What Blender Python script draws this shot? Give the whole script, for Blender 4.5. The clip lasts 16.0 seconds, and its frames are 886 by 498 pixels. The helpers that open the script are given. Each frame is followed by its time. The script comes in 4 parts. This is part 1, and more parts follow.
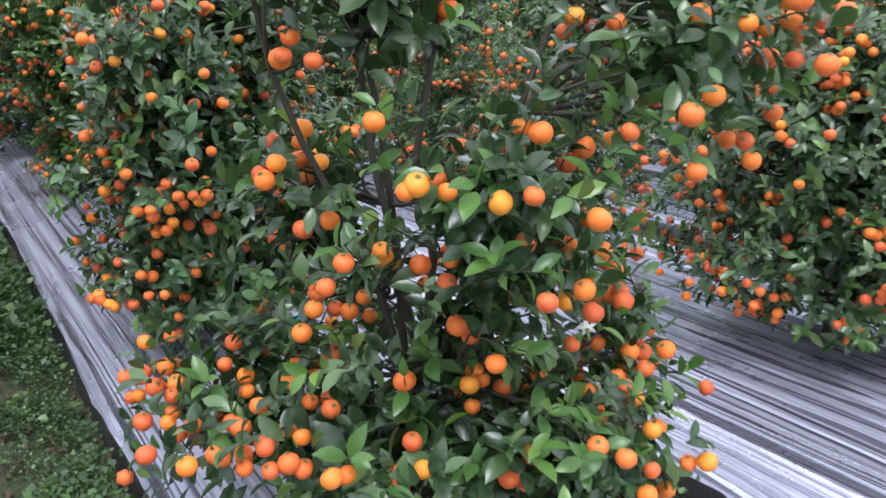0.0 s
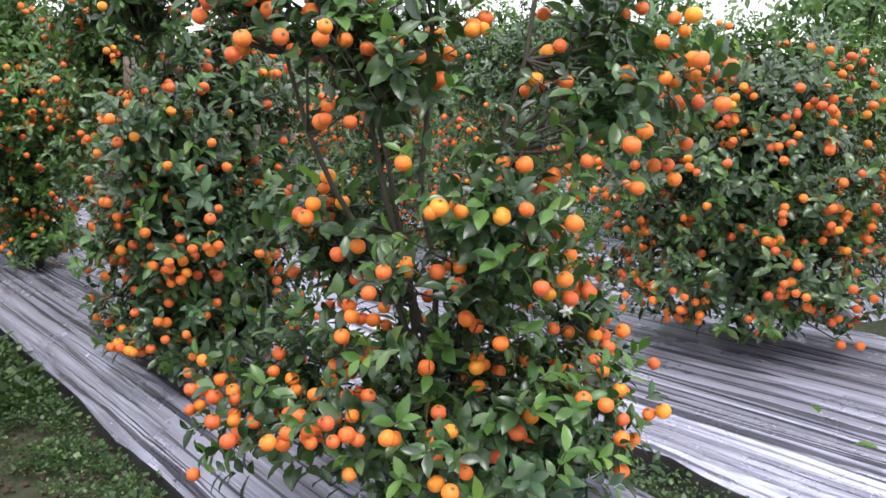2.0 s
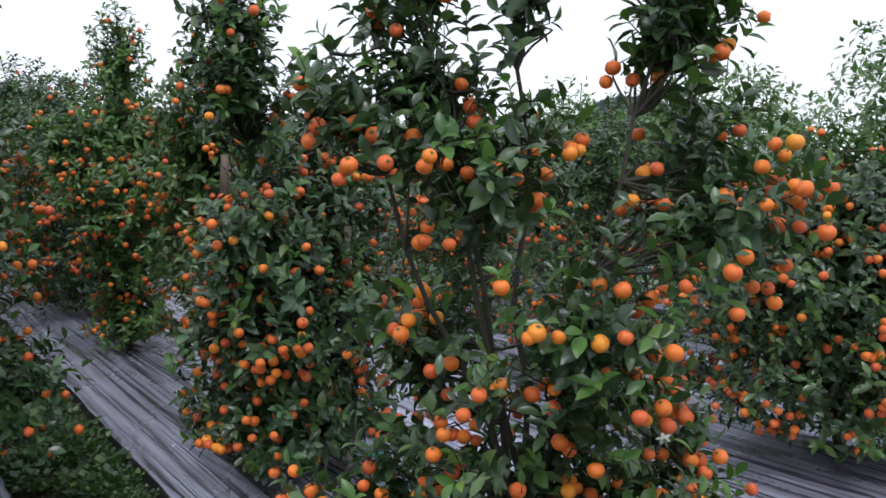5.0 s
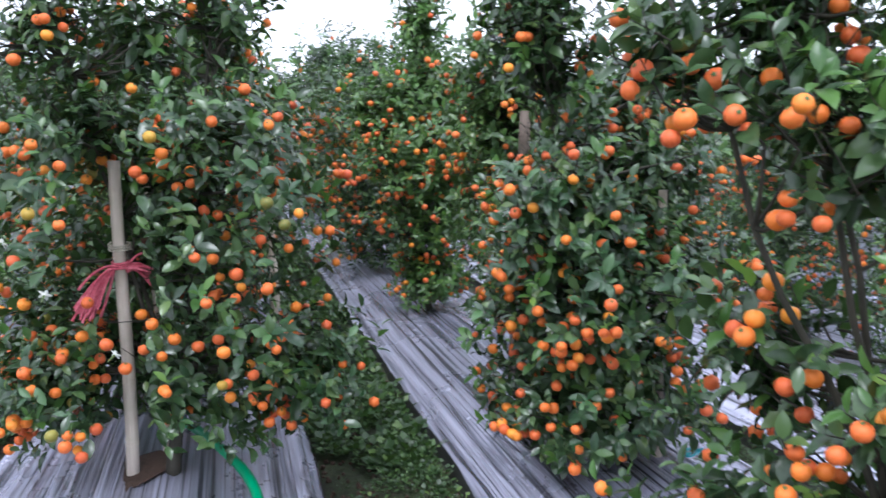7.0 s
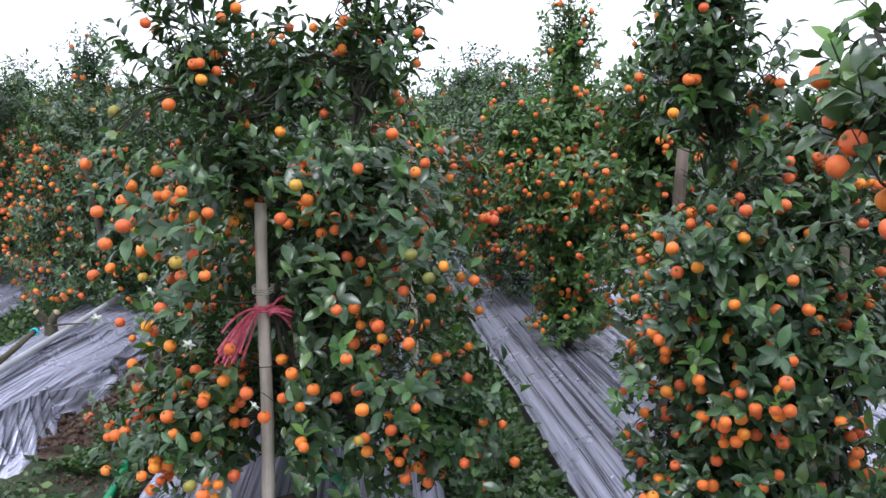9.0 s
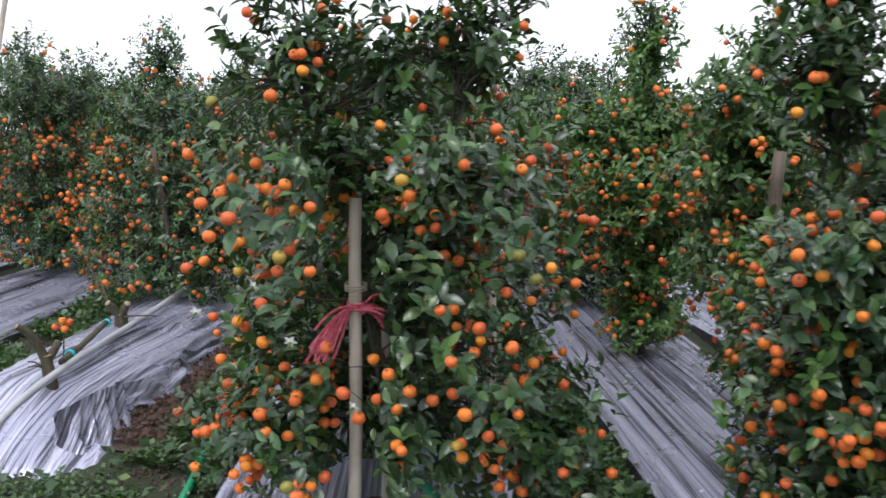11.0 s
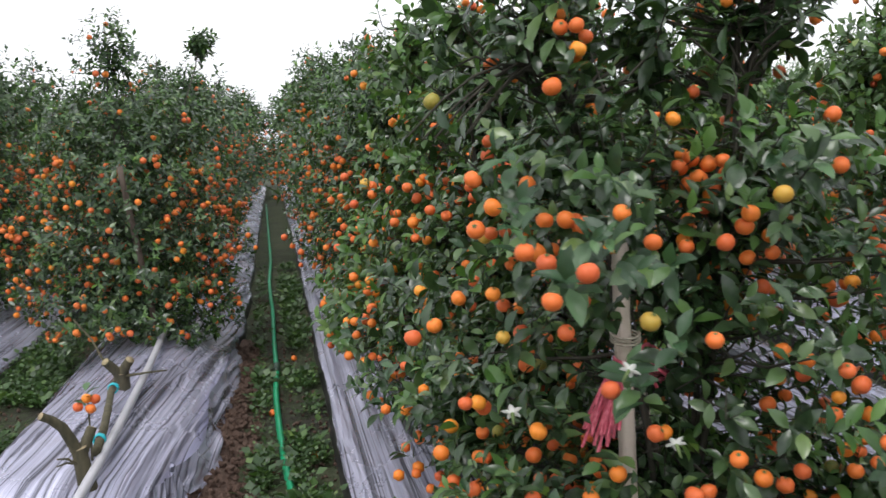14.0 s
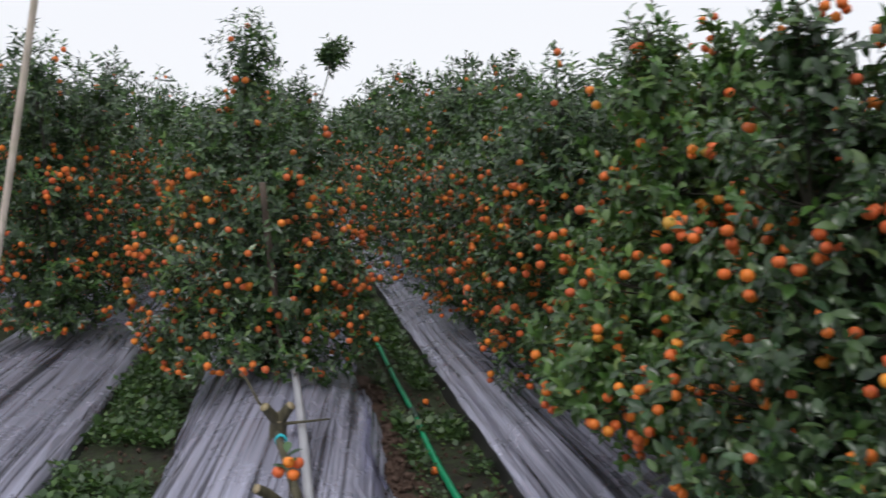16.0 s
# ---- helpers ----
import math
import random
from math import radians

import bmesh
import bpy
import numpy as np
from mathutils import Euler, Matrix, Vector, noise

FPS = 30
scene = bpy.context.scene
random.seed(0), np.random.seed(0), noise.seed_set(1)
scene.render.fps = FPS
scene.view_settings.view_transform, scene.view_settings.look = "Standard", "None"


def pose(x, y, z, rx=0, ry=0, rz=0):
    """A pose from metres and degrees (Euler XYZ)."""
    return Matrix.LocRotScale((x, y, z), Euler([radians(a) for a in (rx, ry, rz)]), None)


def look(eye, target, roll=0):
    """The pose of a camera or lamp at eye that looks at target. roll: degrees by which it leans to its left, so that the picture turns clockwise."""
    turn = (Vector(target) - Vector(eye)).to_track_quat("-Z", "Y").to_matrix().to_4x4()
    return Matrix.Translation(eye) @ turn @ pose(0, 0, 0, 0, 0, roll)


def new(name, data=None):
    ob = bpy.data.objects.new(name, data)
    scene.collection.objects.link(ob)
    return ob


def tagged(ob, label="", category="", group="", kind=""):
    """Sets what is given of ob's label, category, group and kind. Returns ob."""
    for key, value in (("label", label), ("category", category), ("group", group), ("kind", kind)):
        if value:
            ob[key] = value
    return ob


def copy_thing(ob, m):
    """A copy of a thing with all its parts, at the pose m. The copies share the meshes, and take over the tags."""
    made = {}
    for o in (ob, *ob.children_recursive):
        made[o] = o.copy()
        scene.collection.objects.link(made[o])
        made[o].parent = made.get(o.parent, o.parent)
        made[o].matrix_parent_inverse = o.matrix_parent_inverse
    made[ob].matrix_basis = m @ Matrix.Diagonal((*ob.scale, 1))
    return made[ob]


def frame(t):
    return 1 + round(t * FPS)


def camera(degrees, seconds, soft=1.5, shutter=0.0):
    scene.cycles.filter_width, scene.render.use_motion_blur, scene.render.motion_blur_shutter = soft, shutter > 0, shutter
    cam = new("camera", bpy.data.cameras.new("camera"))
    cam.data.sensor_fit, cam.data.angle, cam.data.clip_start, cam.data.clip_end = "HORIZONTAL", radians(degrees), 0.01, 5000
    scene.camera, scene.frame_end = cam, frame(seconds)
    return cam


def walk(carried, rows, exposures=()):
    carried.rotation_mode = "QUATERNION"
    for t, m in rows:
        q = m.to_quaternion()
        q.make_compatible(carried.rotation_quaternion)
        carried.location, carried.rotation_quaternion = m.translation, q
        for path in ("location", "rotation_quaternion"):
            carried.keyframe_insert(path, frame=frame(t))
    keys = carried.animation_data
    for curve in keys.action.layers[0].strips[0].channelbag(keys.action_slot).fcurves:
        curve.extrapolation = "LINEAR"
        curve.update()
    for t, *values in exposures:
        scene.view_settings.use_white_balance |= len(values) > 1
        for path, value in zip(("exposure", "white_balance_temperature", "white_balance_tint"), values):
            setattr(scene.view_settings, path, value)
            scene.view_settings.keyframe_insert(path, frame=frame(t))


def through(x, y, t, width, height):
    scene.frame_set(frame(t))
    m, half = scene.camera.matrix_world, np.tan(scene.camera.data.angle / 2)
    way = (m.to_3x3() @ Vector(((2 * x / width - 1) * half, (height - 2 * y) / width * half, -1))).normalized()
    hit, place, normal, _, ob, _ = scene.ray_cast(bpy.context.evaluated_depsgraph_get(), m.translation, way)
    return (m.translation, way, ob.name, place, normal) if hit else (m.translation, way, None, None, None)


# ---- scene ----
cam = camera(54.8, 16.0, shutter=0.4)
PATH = [
    (0, (0.538, -2.331, 0.994), (1.591, -0.7, 0.512), 2.9),
    (0.5, (0.397, -2.459, 0.99), (1.511, -0.858, 0.547), 1.3),
    (1, (0.248, -2.511, 0.967), (1.407, -0.937, 0.543), -0.4),
    (1.5, (0.205, -2.542, 0.985), (1.422, -0.999, 0.613), -0.4),
    (2, (0.208, -2.539, 0.98), (1.436, -0.995, 0.652), -0.1),
    (2.5, (0.196, -2.535, 0.996), (1.406, -0.967, 0.719), -0.2),
    (3, (0.194, -2.524, 0.994), (1.402, -0.95, 0.748), 0.2),
    (3.2, (0.19, -2.521, 0.993), (1.398, -0.945, 0.754), 0.5),
    (5.3, (0.164, -2.513, 1.066), (1.239, -0.833, 0.921), 0.8),
    (5.5, (0.157, -2.513, 1.068), (1.201, -0.814, 0.914), 1.0),
    (6, (0.147, -2.464, 1.062), (1.021, -0.676, 0.867), 0.2),
    (6.5, (0.191, -2.35, 1.05), (0.867, -0.483, 0.806), -1.0),
    (7, (0.267, -2.229, 1.066), (0.748, -0.304, 0.81), -0.5),
    (7.5, (0.299, -2.168, 1.084), (0.597, -0.206, 0.834), 0.3),
    (8, (0.266, -2.116, 1.1), (0.477, -0.143, 0.854), 0.8),
    (8.2, (0.25, -2.093, 1.112), (0.449, -0.118, 0.869), 0.7),
    (10.3, (0.275, -2.118, 1.152), (0.406, -0.133, 0.951), 0.5),
    (10.5, (0.253, -2.112, 1.145), (0.364, -0.126, 0.94), 0.9),
    (11, (0.131, -2.028, 1.132), (0.205, -0.042, 0.908), 1.3),
    (11.5, (-0.012, -1.951, 1.173), (0.102, 0.031, 0.931), 0.5),
    (12, (-0.089, -1.911, 1.196), (0.052, 0.063, 0.912), 0.0),
    (12.5, (-0.26, -1.752, 1.165), (-0.125, 0.223, 0.882), -2.0),
    (13, (-0.341, -1.645, 1.193), (-0.133, 0.324, 0.915), -3.3),
    (13.5, (-0.426, -1.555, 1.184), (-0.17, 0.408, 0.899), -2.5),
    (14, (-0.594, -1.405, 1.173), (-0.219, 0.543, 0.92), -2.7),
    (14.5, (-0.711, -1.3, 1.167), (-0.244, 0.628, 0.916), -1.5),
    (15, (-0.858, -1.136, 1.159), (-0.368, 0.789, 0.924), -1.8),
    (15.2, (-0.939, -1.062, 1.179), (-0.425, 0.857, 0.941), -2.6),
    (15.5, (-1.024, -0.995, 1.19), (-0.547, 0.937, 0.987), -1.2),
    (16, (-1.163, -0.872, 1.196), (-0.816, 1.087, 0.998), -0.1),
]
EXPOSURES = [(0.0, 1.08, 5950, 10), (1.0, 1.11, 6400, 10), (3.2, 1.10, 6400, 9), (5.3, 0.10, 5900, 10), (6.5, 0.86, 5580, 11), (7.0, 1.0, 5680, 11), (8.0, 0.96, 5820, 11),
             (10.3, 0.54, 6000, 10), (12.5, 0.46, 6350, 10), (14.5, 0.48, 6400, 10), (15.0, 0.34, 6350, 10), (15.5, 0.36, 6200, 10), (16.0, -0.12, 6350, 10)]
walk(cam, [(t, look(eye, target, roll)) for t, eye, target, roll in PATH], EXPOSURES)

# ---------- world: an overcast white sky and a wide, weak sun ----------
world = bpy.data.worlds.new("overcast_sky")
scene.world = world
world.use_nodes = True
wn = world.node_tree
wn.nodes.clear()
w_out = wn.nodes.new("ShaderNodeOutputWorld")
w_bg = wn.nodes.new("ShaderNodeBackground")
w_sky = wn.nodes.new("ShaderNodeTexSky")
w_sky.sky_type, w_sky.sun_disc = "NISHITA", False
w_sky.sun_elevation, w_sky.sun_rotation = radians(58), radians(200)
w_grey = wn.nodes.new("ShaderNodeHueSaturation")
w_grey.inputs["Saturation"].default_value = 0.12
w_mix = wn.nodes.new("ShaderNodeMix")
w_mix.data_type = "RGBA"
w_mix.inputs["Factor"].default_value = 0.82
w_mix.inputs["B"].default_value = (10.0, 10.05, 10.4, 1)
wn.links.new(w_sky.outputs["Color"], w_grey.inputs["Color"])
wn.links.new(w_grey.outputs["Color"], w_mix.inputs["A"])
wn.links.new(w_mix.outputs["Result"], w_bg.inputs["Color"])
w_bg.inputs["Strength"].default_value = 0.11
wn.links.new(w_bg.outputs["Background"], w_out.inputs["Surface"])

sun_data = bpy.data.lights.new("sun", "SUN")
sun_data.energy, sun_data.angle, sun_data.color = 1.25, radians(25), (1.0, 0.97, 0.93)
sun = new("sun", sun_data)
sun.matrix_world = look((-3, -6, 12), (0, 0, 0))

# ---------- materials ----------


class Nodes:
    """A small helper to wire a node material."""

    def __init__(self, name):
        self.mat = bpy.data.materials.new(name)
        self.mat.use_nodes = True
        self.tree = self.mat.node_tree
        self.bsdf = self.tree.nodes["Principled BSDF"]
        self.out = self.tree.nodes["Material Output"]

    def add(self, kind, **values):
        n = self.tree.nodes.new(kind)
        for key, value in values.items():
            n.inputs[key].default_value = value
        return n

    def link(self, a, b):
        self.tree.links.new(a, b)

    def coords(self, scale=(1, 1, 1), kind="Object", slant=0.0):
        tc = self.tree.nodes.new("ShaderNodeTexCoord")
        mp = self.add("ShaderNodeMapping", Scale=scale)
        if slant:
            turned = self.add("ShaderNodeMapping", Rotation=(0, 0, slant))
            self.link(tc.outputs[kind], turned.inputs["Vector"])
            self.link(turned.outputs["Vector"], mp.inputs["Vector"])
        else:
            self.link(tc.outputs[kind], mp.inputs["Vector"])
        return mp.outputs["Vector"]

    def noise(self, vector, scale, detail=4.0, rough=0.55):
        n = self.add("ShaderNodeTexNoise", Scale=scale, Detail=detail, Roughness=rough)
        self.link(vector, n.inputs["Vector"])
        return n.outputs["Fac"]

    def ramp(self, fac, stops):
        r = self.tree.nodes.new("ShaderNodeValToRGB")
        el = r.color_ramp.elements
        while len(el) < len(stops):
            el.new(0.5)
        for e, (at, col) in zip(el, stops):
            e.position, e.color = at, (*col, 1)
        self.link(fac, r.inputs["Fac"])
        return r.outputs["Color"]

    def blend(self, fac, a, b, mode="MIX"):
        m = self.tree.nodes.new("ShaderNodeMix")
        m.data_type, m.blend_type = "RGBA", mode
        for v, key in ((fac, "Factor"), (a, "A"), (b, "B")):
            if isinstance(v, float):
                m.inputs[key].default_value = v
            elif isinstance(v, tuple):
                m.inputs[key].default_value = (*v, 1)
            else:
                self.link(v, m.inputs[key])
        return m.outputs["Result"]

    def bump(self, height, strength, distance):
        b = self.add("ShaderNodeBump", Strength=strength, Distance=distance)
        self.link(height, b.inputs["Height"])
        self.link(b.outputs["Normal"], self.bsdf.inputs["Normal"])
        return b

    def set(self, **values):
        for key, value in values.items():
            key = key.replace("_", " ")
            if hasattr(value, "is_output"):
                self.link(value, self.bsdf.inputs[key])
            else:
                self.bsdf.inputs[key].default_value = value
        return self.mat


def leaf_material(name, dark, mid, light, rough=0.32, through=0.22, per_object=False):
    n = Nodes(name)
    if per_object:
        rand = n.tree.nodes.new("ShaderNodeObjectInfo").outputs["Random"]
    else:
        rand = n.tree.nodes.new("ShaderNodeNewGeometry").outputs["Random Per Island"]
    col = n.ramp(rand, [(0.0, dark), (0.62, mid), (0.93, light), (1.0, (light[0] * 1.5, light[1] * 1.25, light[2]))])
    fine = n.noise(n.coords(), 55.0, 3.0)
    col = n.blend(n.ramp(fine, [(0.3, (0.0,) * 3), (0.75, (0.35,) * 3)]), col, (light[0] * 1.15, light[1] * 1.1, light[2] * 1.3))
    n.set(Base_Color=col, Roughness=rough)
    n.bsdf.inputs["Specular IOR Level"].default_value = 0.58
    n.bump(fine, 0.25, 0.003)
    tr = n.tree.nodes.new("ShaderNodeBsdfTranslucent")
    n.link(n.blend(0.6, col, (0.10, 0.22, 0.02)), tr.inputs["Color"])
    mix = n.add("ShaderNodeMixShader", Fac=through)
    n.link(n.bsdf.outputs["BSDF"], mix.inputs[1])
    n.link(tr.outputs["BSDF"], mix.inputs[2])
    n.link(mix.outputs["Shader"], n.out.inputs["Surface"])
    return n.mat


LEAF = leaf_material("citrus_leaf", (0.008, 0.021, 0.010), (0.022, 0.050, 0.019), (0.088, 0.152, 0.054), rough=0.27, through=0.13)
LEAF_ONE = leaf_material("citrus_leaf_single", (0.012, 0.034, 0.016), (0.025, 0.068, 0.028), (0.080, 0.165, 0.058), rough=0.27, through=0.18, per_object=True)
LEAF_SPRING = leaf_material("spring_citrus_leaf", (0.018, 0.045, 0.016), (0.054, 0.114, 0.032), (0.125, 0.21, 0.055), rough=0.3)
LEAF_YOUNG = leaf_material("young_citrus_leaf", (0.045, 0.12, 0.030), (0.075, 0.17, 0.035), (0.13, 0.25, 0.055), through=0.35)
LEAF_PALE = leaf_material("pale_citrus_leaf", (0.036, 0.085, 0.024), (0.075, 0.155, 0.038), (0.13, 0.23, 0.06))
WEED = leaf_material("weed_leaf", (0.010, 0.030, 0.010), (0.029, 0.071, 0.018), (0.090, 0.165, 0.045), rough=0.45)


DRY_LEAF = leaf_material("dry_leaf", (0.045, 0.025, 0.014), (0.11, 0.062, 0.034), (0.20, 0.135, 0.075), rough=0.7, through=0.1)


def fruit_material(name, ramp, per_island=False):
    n = Nodes(name)
    if per_island:
        rand = n.tree.nodes.new("ShaderNodeNewGeometry").outputs["Random Per Island"]
    else:
        rand = n.tree.nodes.new("ShaderNodeObjectInfo").outputs["Random"]
    col = n.ramp(rand, ramp)
    v = n.coords()
    blotch = n.noise(v, 45.0, 2.0)
    col = n.blend(n.ramp(blotch, [(0.42, (0.0,) * 3), (0.72, (0.3,) * 3)]), col, (0.88, 0.24, 0.015))
    pores = n.noise(v, 900.0, 1.0)
    n.set(Base_Color=col, Roughness=0.48)
    n.bsdf.inputs["Specular IOR Level"].default_value = 0.4
    n.bsdf.inputs["Subsurface Weight"].default_value = 0.12
    n.bsdf.inputs["Subsurface Radius"].default_value = (0.006, 0.003, 0.001)
    n.bump(pores, 0.25, 0.0006)
    return n.mat


ORANGES = [(0.0, (0.62, 0.108, 0.042)), (0.5, (0.77, 0.172, 0.037)), (0.84, (0.84, 0.230, 0.033)), (1.0, (0.88, 0.34, 0.038))]
FRUIT = fruit_material("ripe_fruit_skin", ORANGES)
FRUIT_MANY = fruit_material("ripe_fruit_skin_far", [(0.0, (0.60, 0.105, 0.042)), (0.6, (0.74, 0.165, 0.034)), (1.0, (0.84, 0.25, 0.025))], True)
# same ripe fruit farther off: haze and shade put into a duller colour
FRUIT_DULL = fruit_material("haze_dulled_fruit_skin", [(0.0, (0.56, 0.112, 0.044)), (0.5, (0.71, 0.175, 0.040)), (0.88, (0.81, 0.235, 0.034)), (1.0, (0.86, 0.32, 0.030))])
FRUIT_GREEN = fruit_material("unripe_fruit_skin", [(0.0, (0.09, 0.15, 0.04)), (0.5, (0.25, 0.26, 0.05)), (1.0, (0.55, 0.33, 0.05))])
_c = Nodes("calyx_green")
CALYX = _c.set(Base_Color=_c.ramp(_c.noise(_c.coords(), 300.0), [(0.3, (0.05, 0.09, 0.02)), (0.7, (0.12, 0.16, 0.05))]), Roughness=0.7)


def bark_material(name, dark, light, scale=(60, 60, 14)):
    n = Nodes(name)
    v = n.coords(scale)
    a, b = n.noise(v, 1.0, 6.0), n.noise(n.coords(), 14.0, 3.0)
    col = n.ramp(a, [(0.25, dark), (0.75, light)])
    col = n.blend(n.ramp(b, [(0.45, (0.0,) * 3), (0.7, (0.5,) * 3)]), col, (dark[0] * 0.8, dark[1] * 0.95, dark[2] * 0.7))
    n.bump(a, 0.5, 0.004)
    return n.set(Base_Color=col, Roughness=0.85)


BARK = bark_material("citrus_bark", (0.020, 0.018, 0.013), (0.065, 0.058, 0.042))
STUMP_BARK = bark_material("stump_bark", (0.035, 0.032, 0.018), (0.12, 0.105, 0.06))
BAMBOO = bark_material("weathered_bamboo", (0.42, 0.35, 0.29), (0.70, 0.61, 0.53), (90, 90, 4))
BAMBOO_DARK = bark_material("old_bamboo", (0.075, 0.055, 0.042), (0.165, 0.125, 0.10), (90, 90, 4))
CUT_WOOD = bark_material("cut_wood", (0.24, 0.19, 0.11), (0.42, 0.34, 0.22), (150, 150, 150))


def soil_material(name, stops, scale=1.0):
    n = Nodes(name)
    v = n.coords()
    big, fine = n.noise(v, 2.2 * scale, 5.0), n.noise(v, 38.0 * scale, 6.0, 0.7)
    col = n.ramp(n.blend(0.55, big, fine), stops)
    n.bump(fine, 0.9, 0.02)
    return n.set(Base_Color=col, Roughness=0.92)


SOIL = soil_material("damp_dark_soil", [(0.32, (0.010, 0.009, 0.006)), (0.43, (0.026, 0.023, 0.015)), (0.5, (0.028, 0.042, 0.014)), (0.56, (0.042, 0.052, 0.020)), (0.63, (0.070, 0.060, 0.042)), (0.74, (0.12, 0.105, 0.08))])
SOIL_RED = soil_material("brown_clod_soil", [(0.3, (0.045, 0.026, 0.018)), (0.55, (0.11, 0.066, 0.048)), (0.8, (0.20, 0.13, 0.10))], 1.6)


def film_material(name, tone=1.0, shade_weight=0.92, metal=0.52, slant=0.0):
    """Silver mulch film, stretched in long wrinkles along the bed, with earth dust on it; shade and reflections of the
    wrinkles are painted into its colour.
    """
    n = Nodes(name)
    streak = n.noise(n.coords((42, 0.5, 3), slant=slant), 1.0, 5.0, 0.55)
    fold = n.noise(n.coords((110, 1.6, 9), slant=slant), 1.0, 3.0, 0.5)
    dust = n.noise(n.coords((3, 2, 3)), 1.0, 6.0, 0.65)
    # dark to pale streaks: what the wrinkles reflect, put into the colour
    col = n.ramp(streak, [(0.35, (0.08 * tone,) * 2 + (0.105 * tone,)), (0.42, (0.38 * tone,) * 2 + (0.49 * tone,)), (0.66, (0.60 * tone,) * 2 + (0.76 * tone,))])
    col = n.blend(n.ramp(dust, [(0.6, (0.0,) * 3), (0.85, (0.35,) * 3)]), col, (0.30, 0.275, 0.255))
    # thin dark lines: the shade in sharp folds, painted on
    fold_shade = n.noise(n.coords((120, 0.35, 5), slant=slant), 1.0, 2.0, 0.4)
    col = n.blend(n.ramp(fold_shade, [(0.37, (shade_weight,) * 3), (0.43, (0.0,) * 3)]), col, (0.075, 0.075, 0.10))
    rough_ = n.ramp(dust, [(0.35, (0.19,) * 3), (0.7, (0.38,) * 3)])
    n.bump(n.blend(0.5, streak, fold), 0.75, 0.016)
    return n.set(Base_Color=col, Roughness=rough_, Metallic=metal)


# the films differ in tone, metal, slant and strength of painted fold shade
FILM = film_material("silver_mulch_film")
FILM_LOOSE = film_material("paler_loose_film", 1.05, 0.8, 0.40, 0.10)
FILM_FAINT = film_material("faint_fold_silver_film", 1.0, 0.75, 0.48)


def plain_material(name, a, b, rough=0.5, scale=40.0, metal=0.0, stretch=(1, 1, 1)):
    n = Nodes(name)
    f = n.noise(n.coords(stretch), scale, 4.0)
    n.bump(f, 0.2, 0.003)
    return n.set(Base_Color=n.ramp(f, [(0.3, a), (0.7, b)]), Roughness=rough, Metallic=metal)


FILM_BACK = plain_material("black_film_underside", (0.012, 0.012, 0.013), (0.045, 0.043, 0.042), 0.42, 30.0, 0.0, (1, 0.2, 1))
HOSE = plain_material("green_hose_plastic", (0.004, 0.20, 0.085), (0.010, 0.31, 0.14), 0.38, 9.0)
HOSE_JOINT = plain_material("dark_joint_rubber", (0.012, 0.03, 0.022), (0.03, 0.06, 0.04), 0.5)
STRING_RED = plain_material("faded_red_string", (0.46, 0.035, 0.075), (0.74, 0.20, 0.26), 0.55, 110.0)
STRING_PALE = plain_material("pale_string", (0.30, 0.26, 0.2), (0.5, 0.46, 0.38), 0.8, 160.0)
TWINE_BLUE = plain_material("blue_plastic_twine", (0.01, 0.30, 0.38), (0.03, 0.55, 0.62), 0.4, 120.0)
PETAL = plain_material("white_petal", (0.78, 0.77, 0.70), (0.86, 0.86, 0.82), 0.6)
# woodland with the blue of distance haze put into its colour
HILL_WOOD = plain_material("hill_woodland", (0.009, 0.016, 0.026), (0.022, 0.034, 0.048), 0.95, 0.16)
PALE_TAPE = plain_material("pale_cloth_strip", (0.42, 0.36, 0.30), (0.62, 0.56, 0.49), 0.8, 60.0)

# ---------- mesh helpers ----------


def mesh_from(name, verts, faces, mats, index=None, smooth=True):
    me = bpy.data.meshes.new(name)
    me.from_pydata(np.asarray(verts).tolist(), [], [list(f) for f in faces])
    for m in mats:
        me.materials.append(m)
    if index is not None:
        me.polygons.foreach_set("material_index", np.asarray(index, dtype=np.int32))
    me.polygons.foreach_set("use_smooth", np.full(len(me.polygons), smooth))
    me.update()
    return me


def mesh_tris(name, verts, tris, mats, index=None):
    """A fast mesh of triangles from arrays."""
    me = bpy.data.meshes.new(name)
    n = len(tris)
    me.vertices.add(len(verts))
    me.vertices.foreach_set("co", np.asarray(verts, dtype=np.float32).ravel())
    me.loops.add(3 * n)
    me.loops.foreach_set("vertex_index", np.asarray(tris, dtype=np.int32).ravel())
    me.polygons.add(n)
    me.polygons.foreach_set("loop_start", np.arange(0, 3 * n, 3, dtype=np.int32))
    for m in mats:
        me.materials.append(m)
    if index is not None:
        me.polygons.foreach_set("material_index", np.asarray(index, dtype=np.int32))
    me.polygons.foreach_set("use_smooth", np.ones(n, dtype=bool))
    me.update(calc_edges=True)
    me.validate()
    return me


def child(name, me, parent, label="", kind=""):
    ob = new(name, me)
    ob.parent = parent
    return tagged(ob, label, kind=kind)


def unit(a):
    return a / np.maximum(np.linalg.norm(a, axis=-1, keepdims=True), 1e-9)


